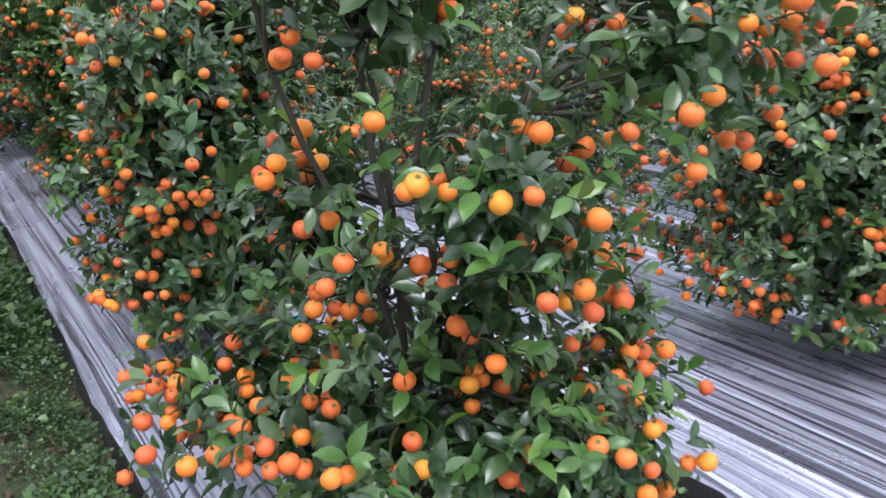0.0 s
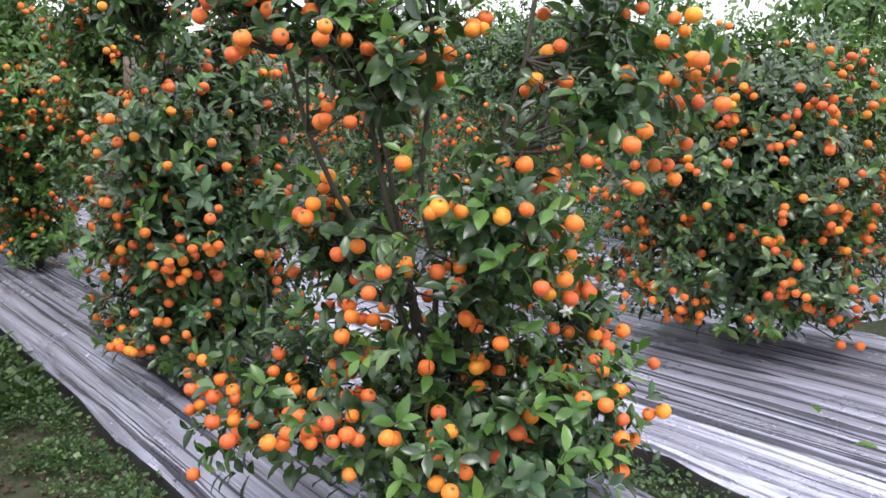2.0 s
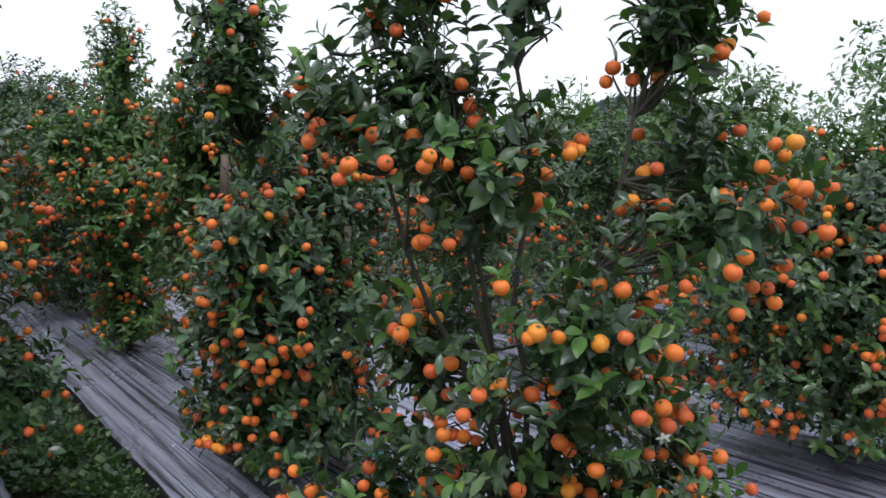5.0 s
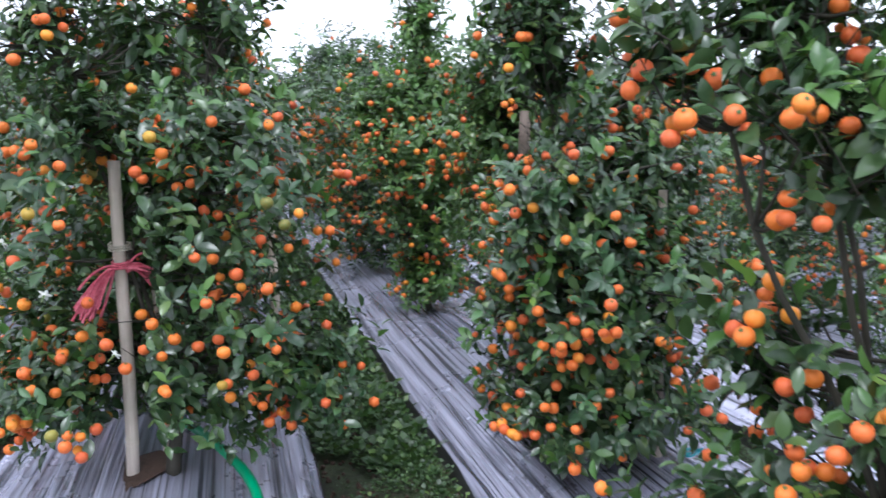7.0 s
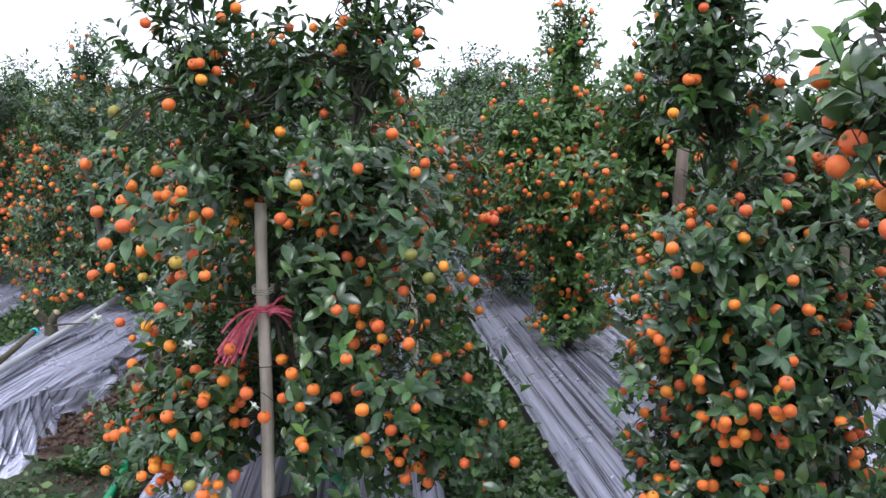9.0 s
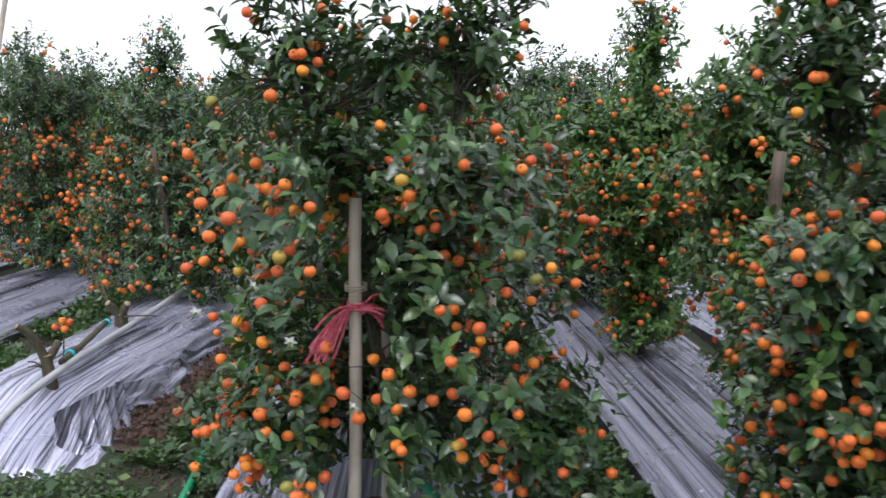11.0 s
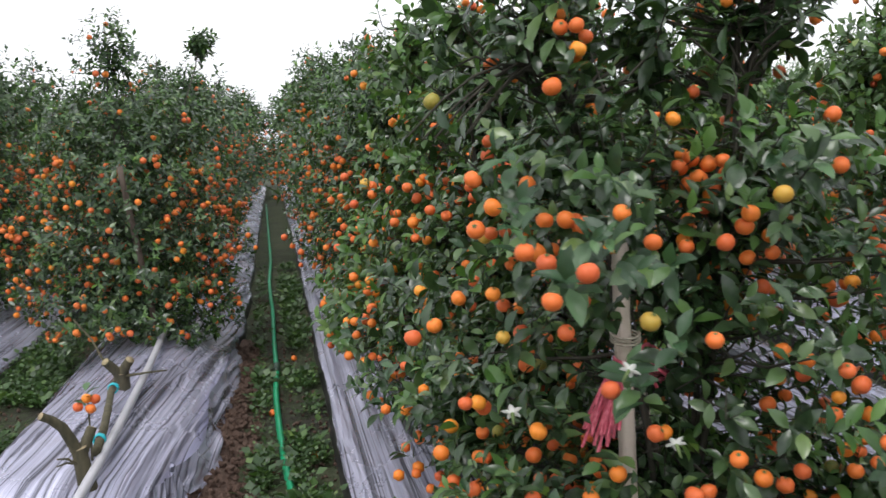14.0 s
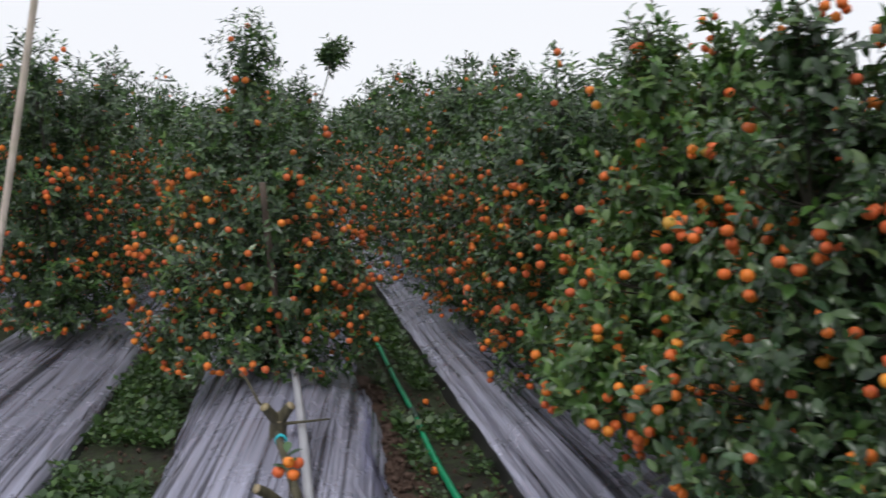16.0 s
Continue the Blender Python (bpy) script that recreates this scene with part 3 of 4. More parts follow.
low_fruit = on(BASE_A, [
    (1.041, -1.269, 0.453), (1.206, -1.493, 0.411), (0.796, -1.028, 0.284), (1.159, -1.391, 0.70), (1.003, -1.38, 0.708), (1.097, -1.309, 0.69),
    (1.437, -1.158, 0.544), (1.383, -1.332, 0.59), (1.656, -1.25, 0.628), (1.547, -1.371, 0.517), (0.957, -1.087, 0.509), (0.939, -1.095, 0.478),
    (1.15, -1.301, 0.491), (1.301, -1.339, 0.466), (1.358, -1.357, 0.484), (1.266, -1.466, 0.419), (1.02, -1.167, 0.463), (0.843, -1.119, 0.409),
    (0.828, -0.949, 0.384), (0.966, -1.043, 0.401), (1.23, -1.362, 0.458), (1.398, -1.573, 0.413), (1.426, -1.54, 0.455), (0.88, -1.125, 0.40),
])
high_fruit = on(BASE_A, [
    (1.153, -1.283, 1.069), (1.493, -1.478, 1.042), (1.165, -1.552, 0.817), (0.97, -1.218, 1.142), (1.083, -1.23, 1.076), (0.991, -1.352, 0.669),
    (1.655, -1.453, 0.935), (1.685, -1.538, 1.044), (1.41, -1.402, 1.027), (1.105, -1.199, 1.202), (1.096, -1.228, 1.172), (1.092, -1.189, 1.243),
    (0.914, -1.175, 1.143), (1.014, -1.256, 1.094), (1.038, -1.288, 1.079), (1.092, -1.297, 1.088), (1.338, -1.524, 0.886), (1.026, -1.406, 0.89),
    (1.213, -1.496, 0.884), (1.138, -1.523, 0.805), (1.231, -1.596, 0.793), (1.174, -0.974, 0.733), (1.096, -0.896, 0.80), (1.127, -0.958, 0.772),
])
near_lobes = [
    (0, 0, 0.20, 0.40, 0.40, 0.18, 1.6), (0.30, -0.06, 0.22, 0.20, 0.22, 0.16, 1.2), (-0.02, -0.12, 0.42, 0.26, 0.20, 0.12, 0.4), (0.13, -0.20, 0.20, 0.22, 0.22, 0.15, 1.2), (-0.24, 0.16, 0.22, 0.20, 0.22, 0.18, 1.2), (0.0, -0.26, 0.17, 0.26, 0.16, 0.14, 1.2),
    (-0.02, -0.20, 0.60, 0.19, 0.16, 0.17, 1.3), (0.12, -0.12, 0.50, 0.15, 0.15, 0.14, 0.9), (-0.13, 0.18, 0.52, 0.20, 0.20, 0.18, 1.0), (0.32, -0.1, 0.42, 0.13, 0.13, 0.13, 1.0),
    (-0.14, 0.0, 0.90, 0.24, 0.19, 0.15, 1.3), (-0.18, 0.13, 1.06, 0.18, 0.17, 0.18, 1.7), (-0.20, 0.14, 1.26, 0.11, 0.11, 0.12, 1.2), (-0.01, 0.02, 1.22, 0.09, 0.09, 0.22, 1.3), (-0.36, 0.13, 1.02, 0.11, 0.11, 0.10, 1.4),
    (0.30, -0.20, 0.82, 0.22, 0.20, 0.15, 1.6), (0.36, -0.10, 0.96, 0.18, 0.17, 0.12, 1.0), (0.24, -0.16, 1.19, 0.135, 0.135, 0.15, 3.0), (0.26, -0.17, 1.0, 0.06, 0.06, 0.14, 0.4),
]
citrus_tree(dict(lobes=near_lobes, shoots=1020, leaf=0.048, per=8, fruit=340, young=0.26, hung=low_fruit + high_fruit, radius=0.0150, bright=(-0.58, -0.8, 0.15)), rng, BASE_A, single=300, group=GROUP,
            label="open citrus bush with large glossy leaves and bright orange fruit")
pole_fruit = on(BASE_P, [
    (-0.327, -0.258, 1.117), (-0.076, -0.285, 1.016), (-0.217, -0.40, 0.999), (-0.282, -0.343, 1.023), (0.109, -0.314, 1.075), (0.236, -0.263, 1.108),
    (0.243, -0.388, 0.618), (0.383, -0.334, 0.882), (-0.007, -0.268, 0.624), (0.087, -0.231, 0.656), (-0.258, -0.378, 0.962), (-0.124, -0.377, 0.924),
    (-0.059, -0.426, 0.904), (-0.048, -0.223, 0.711), (0.023, -0.214, 0.553), (0.356, -0.334, 0.603), (0.225, -0.201, 0.795), (0.277, -0.263, 0.766),
    (0.346, -0.343, 0.932), (0.542, 0.07, 0.736), (0.416, -0.32, 0.905), (-0.126, -0.295, 1.061), (-0.201, -0.112, 0.695), (-0.297, -0.033, 0.576),
    (-0.137, -0.165, 0.495), (-0.216, 0.05, 1.299), (-0.334, -0.017, 1.236), (0.266, 0.039, 1.393), (0.377, 0.007, 1.357), (0.197, -0.005, 1.389),
])


def before_pole(p):
    """The space in front of the pole and of the strings on it, seen from the tree's foot."""
    x, y, z = (p + np.array(BASE_P)).T
    ahead = -y
    shaft = (ahead > -0.02) & (x > -0.10 * ahead - 0.032) & (x < 0.135 * ahead + 0.036) & (z < 1.04)
    strings = (ahead > -0.02) & (x > -0.10 * ahead - 0.105) & (x < 0.10 * ahead + 0.07) & (z > 0.645) & (z < 0.785)
    foot = (ahead > -0.3) & (x > -0.09) & (x < 0.24 - 0.05 * ahead) & (z < 0.35)
    return shaft | strings | foot


pole_lobes = [
    (0, 0.02, 0.29, 0.47, 0.36, 0.23, 1.7), (-0.30, -0.08, 0.30, 0.19, 0.2, 0.17, 1.5), (0.36, -0.08, 0.32, 0.19, 0.2, 0.18, 1.5), (0.0, -0.02, 0.66, 0.46, 0.40, 0.30, 1.3), (-0.18, -0.05, 0.92, 0.25, 0.30, 0.18, 1.0), (0.18, -0.02, 0.88, 0.28, 0.30, 0.22, 1.0),
    (-0.26, 0.0, 1.18, 0.17, 0.15, 0.20, 1.0), (0.20, 0.0, 1.20, 0.17, 0.15, 0.20, 1.0), (-0.03, 0.08, 1.14, 0.17, 0.14, 0.20, 0.9), (0.22, 0.02, 1.46, 0.14, 0.13, 0.18, 0.8),
    (-0.29, 0.02, 1.44, 0.12, 0.12, 0.20, 0.7), (-0.34, 0.30, 0.42, 0.14, 0.20, 0.20, 1.3), (0.24, 0.02, 1.66, 0.12, 0.12, 0.14, 0.5),
]
pole_tree = citrus_tree(dict(lobes=pole_lobes, shoots=1420, leaf=0.0455, per=8, fruit=540, young=0.13, hung=pole_fruit, radius=0.0140, clear=before_pole, foot=0.125, bright=(0.05, -1.0, 0.1)), rng, BASE_P, single=300, green=0.07, group=GROUP,
            label="tall citrus bush tied to a bamboo pole, orange and green fruit")
# a bundle of bare twigs that arches out of its side
trng = np.random.default_rng(14)
twigs = []
for k in range(6):
    t = np.linspace(0, 1, 8)[:, None]
    a, b, c = (np.array(p) + trng.normal(0, 0.010, 3) for p in ((-0.16, 0.02, 0.98), (-0.22, -0.04, 1.20), (-0.47 + 0.02 * k, -0.06, 0.97)))
    twigs.append(tube_data((1 - t) ** 2 * a + 2 * t * (1 - t) * b + t**2 * c, np.linspace(0.0042, 0.0016, 8), 5))
v, f = join_tubes(twigs)
child("bare_branch", mesh_from("bare_branch", v, f, [BARK]), pole_tree, "arching bundle of bare dark twigs")
second_fruit = on(BASE_B, [
    (0.868, -0.434, 0.953), (0.937, -0.397, 0.909), (1.003, -0.069, 0.484), (0.944, -0.292, 1.301), (1.149, -0.459, 0.828), (1.321, 0.10, 0.397),
    (0.878, -0.347, 0.745), (0.904, -0.37, 0.895), (1.021, -0.454, 0.30), (1.016, -0.329, 0.882), (1.102, -0.48, 0.892), (1.022, -0.164, 0.542),
    (1.059, -0.257, 0.303), (1.074, -0.335, 0.26), (0.997, -0.173, 0.296), (1.037, -0.60, 0.716), (0.995, -0.52, 0.421),
])

def before_stake(p):
    """The space in front of the thick stake behind this bush, seen from the bush's foot."""
    x, y, z = (p + np.array(BASE_B)).T
    q = (0.66 - y) / 2.86
    return (q > 0) & (abs(x - 1.285 + 1.09 * q) < 0.035 + 0.03 * q) & (z > 1.02) & (z < 1.17)


second_lobes = [
    (0.03, -0.06, 0.20, 0.35, 0.36, 0.17, 1.5), (0.03, -0.10, 0.50, 0.39, 0.38, 0.24, 1.6), (0.10, 0.0, 0.80, 0.34, 0.34, 0.20, 1.1), (-0.13, -0.22, 0.72, 0.20, 0.22, 0.17, 1.0),
    (-0.17, -0.14, 1.12, 0.18, 0.18, 0.19, 0.9), (-0.19, -0.10, 1.34, 0.15, 0.15, 0.16, 0.8), (0.22, 0.10, 1.0, 0.16, 0.16, 0.14, 0.9),
]
citrus_tree(dict(lobes=second_lobes, shoots=1850, leaf=0.045, per=8, fruit=500, young=0.15, hung=second_fruit, radius=0.0138, clear=before_stake, bright=(-0.42, -0.9, 0.1)), rng, BASE_B, single=300, group=GROUP,
            label="citrus bush full of orange fruit beside a wooden stake")
dense_lobes = [(0, 0, 0.30, 0.54, 0.52, 0.25, 1.2), (0, 0, 0.60, 0.55, 0.53, 0.30, 1.3), (0.03, 0.0, 0.84, 0.44, 0.44, 0.20, 1.0)]
citrus_tree(dict(lobes=dense_lobes, shoots=2200, leaf=0.041, per=8, fruit=820, young=0.16, radius=0.0138), rng, (2.74, -0.98, BED_TOP), fruits=FRUITS_MID, group=GROUP,
            label="dense rounded citrus bush covered with small orange fruit")
third_lobes = [
    (0, 0, 0.20, 0.24, 0.24, 0.17, 1.3), (0, 0, 0.48, 0.28, 0.28, 0.18, 0.9), (0.02, 0, 0.80, 0.45, 0.42, 0.24, 1.6), (-0.03, 0, 1.10, 0.30, 0.28, 0.20, 1.0),
    (-0.06, -0.05, 1.44, 0.16, 0.14, 0.30, 1.3), (-0.30, 0.1, 1.02, 0.15, 0.15, 0.15, 0.8), (0.22, 0.1, 1.13, 0.15, 0.15, 0.16, 0.8),
]
citrus_tree(dict(lobes=third_lobes, shoots=1900, leaf=0.040, per=8, fruit=340, young=0.36, radius=0.0150), rng, (1.24, 1.92, BED_TOP), fruits=FRUITS_MID, singly=160, mats=[LEAF_PALE, LEAF_YOUNG], group=GROUP,
            label="slender citrus bush with a tall pale spire above the film")
staked_lobes = [(0.02, 0, 0.25, 0.24, 0.24, 0.18, 1.0), (0, 0, 0.58, 0.37, 0.34, 0.24, 1.4), (-0.08, 0.05, 0.92, 0.34, 0.28, 0.22, 1.2), (-0.10, 0.05, 1.14, 0.27, 0.24, 0.18, 1.0), (-0.08, 0.05, 1.34, 0.13, 0.13, 0.14, 0.5), (-0.15, -0.38, 0.50, 0.21, 0.15, 0.20, 1.2)]
citrus_tree(dict(lobes=staked_lobes, shoots=1250, leaf=0.045, per=8, fruit=290, young=0.2, radius=0.0138), rng, (1.42, 0.94, BED_TOP), fruits=FRUITS_DULL, singly=120, mats=[LEAF_SPRING, LEAF_YOUNG], group=GROUP,
            label="citrus bush beside a thick brown stake, dotted with fruit")
between_lobes = [
    (-0.03, -0.02, 0.20, 0.32, 0.30, 0.16, 1.1), (-0.06, -0.04, 0.44, 0.44, 0.38, 0.22, 1.5), (0, 0, 0.72, 0.42, 0.36, 0.26, 1.3), (0, 0, 1.0, 0.32, 0.30, 0.22, 1.0),
    (-0.16, 0.0, 1.22, 0.14, 0.14, 0.16, 1.0), (0.16, 0.0, 1.24, 0.15, 0.15, 0.18, 1.0),
]
citrus_tree(dict(lobes=between_lobes, shoots=1300, leaf=0.046, per=8, fruit=360, young=0.16, radius=0.0140), rng, (0.05, 0.80, BED_TOP), fruits=FRUITS_MID, single=80, singly=200, green=0.04, group=GROUP,
            label="full citrus bush close behind the tied one, with orange fruit")
beside_lobes = [
    (-0.02, -0.05, 0.18, 0.28, 0.30, 0.15, 1.0), (-0.06, -0.06, 0.42, 0.47, 0.46, 0.21, 1.6), (0, 0, 0.70, 0.46, 0.44, 0.26, 1.3), (0, 0, 1.0, 0.36, 0.36, 0.24, 1.0),
    (-0.22, -0.10, 1.24, 0.14, 0.14, 0.19, 1.2), (0.10, 0.0, 1.28, 0.19, 0.19, 0.20, 1.1), (0.30, 0.1, 1.18, 0.14, 0.14, 0.16, 0.9), (-0.42, -0.25, 0.45, 0.14, 0.16, 0.14, 1.2),
]
citrus_tree(dict(lobes=beside_lobes, shoots=1600, leaf=0.045, per=8, fruit=430, young=0.24, radius=0.0150), rng, (0.06, 1.56, BED_TOP), fruits=FRUITS_MID, singly=240, green=0.04, mats=[LEAF_SPRING, LEAF_YOUNG], group=GROUP,
            label="broad citrus bush with young pale shoots and small fruit")

MID = []
for k in range(4):
    lobes = usual_lobes(rng, 1.44 + 0.05 * k, 0.47 + 0.02 * (k % 3))
    MID.append(dict(lobes=lobes, shoots=1900, leaf=0.042, per=8, fruit=400, young=0.17, radius=0.0148))


def row_tree(kind, x, y, turn, size=1.0):
    """Plant a tree of a kind: the first is grown, the others are copies."""
    m = pose(x, y, BED_TOP, 0, 0, turn)
    if kind not in PLANTED:
        PLANTED[kind] = GROWERS[kind]()
        PLANTED[kind].scale = (size,) * 3
        PLANTED[kind].matrix_basis = m @ Matrix.Diagonal((size, size, size, 1))
        return PLANTED[kind]
    ob = copy_thing(PLANTED[kind], m)
    ob.scale = (size,) * 3
    return ob


PLANTED, GROWERS = {}, {}
for k in range(4):
    GROWERS["mid", k] = lambda k=k: citrus_tree(MID[k], rng, fine=False, fruits=FRUITS_DULL, label=LABEL, group=GROUP, singly=200)
for k in range(4):
    spec = dict(lobes=usual_lobes(rng, 1.48 + 0.06 * k, 0.49), shoots=760, leaf=0.056, per=6, fruit=210, young=0.12, radius=0.0134)
    GROWERS["far", k] = lambda spec=spec: citrus_tree(spec, rng, fine=False, fruits=None, label="citrus bush of a farther row with orange fruit", group=GROUP)
for k in range(3):
    spec = dict(lobes=usual_lobes(rng, 1.50 + 0.08 * k, 0.49), shoots=300, leaf=0.078, per=6, fruit=80, young=0.1, radius=0.0155)
    GROWERS["distant", k] = lambda spec=spec: citrus_tree(spec, rng, fine=False, fruits=None, label="distant citrus bush dotted with orange fruit", group=GROUP)
for k in range(2):
    spec = dict(lobes=usual_lobes(rng, 1.48 + 0.1 * k, 0.56), shoots=1000, leaf=0.052, per=6, fruit=18, young=0.3, radius=0.0165)
    GROWERS["pale", k] = lambda spec=spec: citrus_tree(spec, rng, fine=False, fruits=None, mats=[LEAF_PALE, LEAF_YOUNG], label="pale green citrus bush with few fruits", group=GROUP)

plan = random.Random(3)
ROWS = ((0.06, 2.36), (1.38, 3.15), (-1.38, 4.25), (-2.56, 4.35), (2.74, -2.1), (4.3, -1.5), (5.6, -1.0), (6.9, 0.0), (-3.78, 3.2), (-5.08, 4.5))
SIZES = {(-2.50, 0): 1.06}
for x, first in ROWS:
    y = first
    while y < (22 if abs(x) < 3 else 13):
        if not (x == 2.74 and -1.6 < y < -0.4):
            near = abs(x) < 2.8 and y < 4.4
            kind = "mid" if near else ("pale" if 3.5 < x < 6.5 and plan.random() < 0.85 else "far")
            if y > 8.5:
                kind = "distant"
            size = plan.uniform(0.98, 1.13)
            size = SIZES.get((x, round((y - first) / 1.12)), size)
            size *= 1 + 0.02 * max(0.0, y - 3.0)
            if x == 2.74:
                size *= 0.76
            if x > 6:
                size *= 0.95
            row_tree((kind, plan.randrange({"pale": 2, "distant": 3}.get(kind, 4))), x + plan.gauss(0, 0.04), y + plan.gauss(0, 0.06), plan.uniform(0, 360), size)
        y += 0.86 if x == 0.06 and y < 6 else 1.12 if y < 7.5 else 1.45

# the row across the far end of the field
for k in range(24):
    row_tree(("distant", k % 3), -9.2 + 0.8 * k + plan.gauss(0, 0.1), 23.6 + plan.gauss(0, 0.3), plan.uniform(0, 360), plan.uniform(1.35, 1.6))

# the first tree behind the stumps, broad, with two tall shoots
first_lobes = [
    (0, -0.05, 0.25, 0.55, 0.52, 0.24, 1.9), (0, 0, 0.62, 0.55, 0.52, 0.34, 1.6), (0, 0.05, 0.98, 0.50, 0.48, 0.34, 1.3), (-0.05, -0.06, 1.47, 0.165, 0.15, 0.19, 2.0),
    (0.37, 0.44, 1.56, 0.095, 0.095, 0.07, 3.6), (-0.02, -0.02, 1.22, 0.16, 0.16, 0.12, 1.0),
    (-0.40, 0.05, 0.5, 0.26, 0.3, 0.32, 0.8), (0.33, 0.0, 0.5, 0.22, 0.3, 0.30, 0.8), (-0.25, 0.1, 1.1, 0.22, 0.22, 0.2, 0.8), (0.24, 0.1, 1.06, 0.2, 0.2, 0.2, 0.8),
]
citrus_tree(dict(lobes=first_lobes, shoots=2500, leaf=0.042, per=8, fruit=540, young=0.14, radius=0.0155), rng, (-1.30, 3.12, BED_TOP), fine=False, fruits=FRUITS_DULL,
            label="broad citrus bush with two tall shoots and many fruits", group=GROUP)

# ---------- poles, stakes and strings ----------


def bamboo(name, foot, top, radius, mat, label, category, nodes=5, sides=12):
    """A bamboo pole with swollen joints, cut square at its top."""
    foot, top = np.array(foot, float), np.array(top, float)
    ts, rs = [0.0], [radius * 1.06]
    for k in range(1, nodes + 1):
        c = k / (nodes + 0.5)
        for d, f in ((-0.012, 1.0), (-0.004, 1.09), (0.0, 0.97), (0.004, 1.08), (0.012, 0.99)):
            ts.append(c + d * 0.82 / max(0.3, np.linalg.norm(top - foot)))
            rs.append(radius * f * (1.06 - 0.12 * c))
    ts.append(1.0)
    rs.append(radius * 0.94)
    bow = np.array([0.004, 0.003, 0])
    path = [foot + (top - foot) * t + bow * math.sin(5 * t) for t in ts]
    v, f = tube_data(path, rs, sides)
    thing = tagged(new(name), label, category)
    thing.matrix_basis = pose(*foot)
    child("pole", mesh_from(name, v - foot, f, [mat]), thing)
    return thing


def ring(name, centre, radius, thick, mat, parent, turns=2, lean=0.2, lying=False):
    """Some turns of string round a pole, as a part of it."""
    c = np.array(centre, float) - np.array(parent.matrix_basis.translation)
    a = np.linspace(0, 2 * math.pi * turns, 14 * turns)
    path = np.stack([c[0] + radius * np.cos(a), c[1] + radius * np.sin(a), c[2] + lean * radius * np.sin(a) + 0.006 * a / 6.28], 1)
    if lying:
        path = c + (path - c)[:, [0, 2, 1]]
    v, f = tube_data(path, thick, 5)
    return child(name, mesh_from(name, v, f, [mat]), parent)


pole = bamboo("bamboo_pole", (0.0, -0.005, 0.15), (0.0, 0.012, 1.02), 0.0158, BAMBOO, "pale weathered bamboo pole standing beside a citrus trunk", "pole")
ring("tie", (0.0, -0.0, 0.80), 0.026, 0.0022, STRING_PALE, pole, 3)
ring("tie", (0.0, 0.0, 0.755), 0.020, 0.003, STRING_RED, pole, 3)
bamboo("bamboo_stake", (0.075, 0.16, 0.15), (0.065, 0.15, 0.96), 0.012, BAMBOO, "thin bamboo stake behind the trunk of a citrus bush", "stake")
bamboo("bamboo_stake", (-1.21, 2.98, 0.15), (-1.275, 2.70, 1.12), 0.014, BAMBOO_DARK, "dark leaning bamboo stake in front of a citrus bush", "stake")
bamboo("bamboo_stake", (0.06, 2.42, 0.15), (0.056, 2.41, 1.10), 0.015, BAMBOO, "weathered bamboo stake beside a citrus bush", "stake")
bamboo("bamboo_stake", (1.245, 0.66, 0.15), (1.297, 0.66, 1.16), 0.021, BAMBOO_DARK, "brown bamboo stake standing behind a citrus bush", "stake")
bamboo("bamboo_stake", (1.36, -0.22, 0.15), (1.36, -0.22, 0.93), 0.012, BAMBOO, "pale bamboo stake between two citrus bushes", "stake")
bamboo("bamboo_stake", (0.42, 0.86, 0.13), (0.40, 0.85, 0.98), 0.016, BAMBOO, "weathered bamboo stake beside a citrus bush", "stake")
bamboo("tall_bamboo_pole", (-2.53, 3.02, 0.15), (-2.07, 3.03, 2.58), 0.015, BAMBOO, "tall leaning bamboo pole rising above the bushes", "pole", 9)

# a pale split slat beside the nearest trunk
t = np.linspace(0, 1, 12)
slat = np.stack([1.245 + 0.018 * np.sin(4 * t), -1.262 - 0.01 * t, 0.19 + 0.42 * t], 1)
v, f = tube_data(slat, 0.011 * (1.1 - 0.45 * t), 6)
v[:, 1] = slat.repeat(6, 0)[:, 1] + (v[:, 1] - slat.repeat(6, 0)[:, 1]) * 0.35
tagged(new("wooden_slat", mesh_from("wooden_slat", v, f, [PALE_TAPE])), "pale split bamboo slat beside the trunk", "slat")

# faded red string, tied round the pole and fanning out to both sides
bundle = tagged(new("string_bundle"), "bundle of faded red plastic string tied round a bamboo pole", "string")
bundle.matrix_basis = pose(0.0, 0.0, 0.755)
srng = np.random.default_rng(5)
for sx in (-1, 1):
    for k in range(28 if sx < 0 else 13):
        t = np.linspace(0, 1, 9)[:, None]
        p0 = np.array([sx * 0.014, -0.014, srng.uniform(-0.010, 0.010)])
        if sx < 0:
            p2 = np.array([-0.080, -0.062, -0.092]) + srng.normal(0, 1, 3) * (0.017, 0.014, 0.020)
        else:
            p2 = np.array([0.072, 0.035, -0.042]) + srng.normal(0, 1, 3) * (0.017, 0.016, 0.022)
        p1 = p2 * 0.55 + np.array([0, 0, 0.034]) + srng.normal(0, 0.005, 3)
        v, f = tube_data((1 - t) ** 2 * p0 + 2 * t * (1 - t) * p1 + t**2 * p2, 0.0036, 4, False)
        child("strand", mesh_from("strand", v, f, [STRING_RED]), bundle)

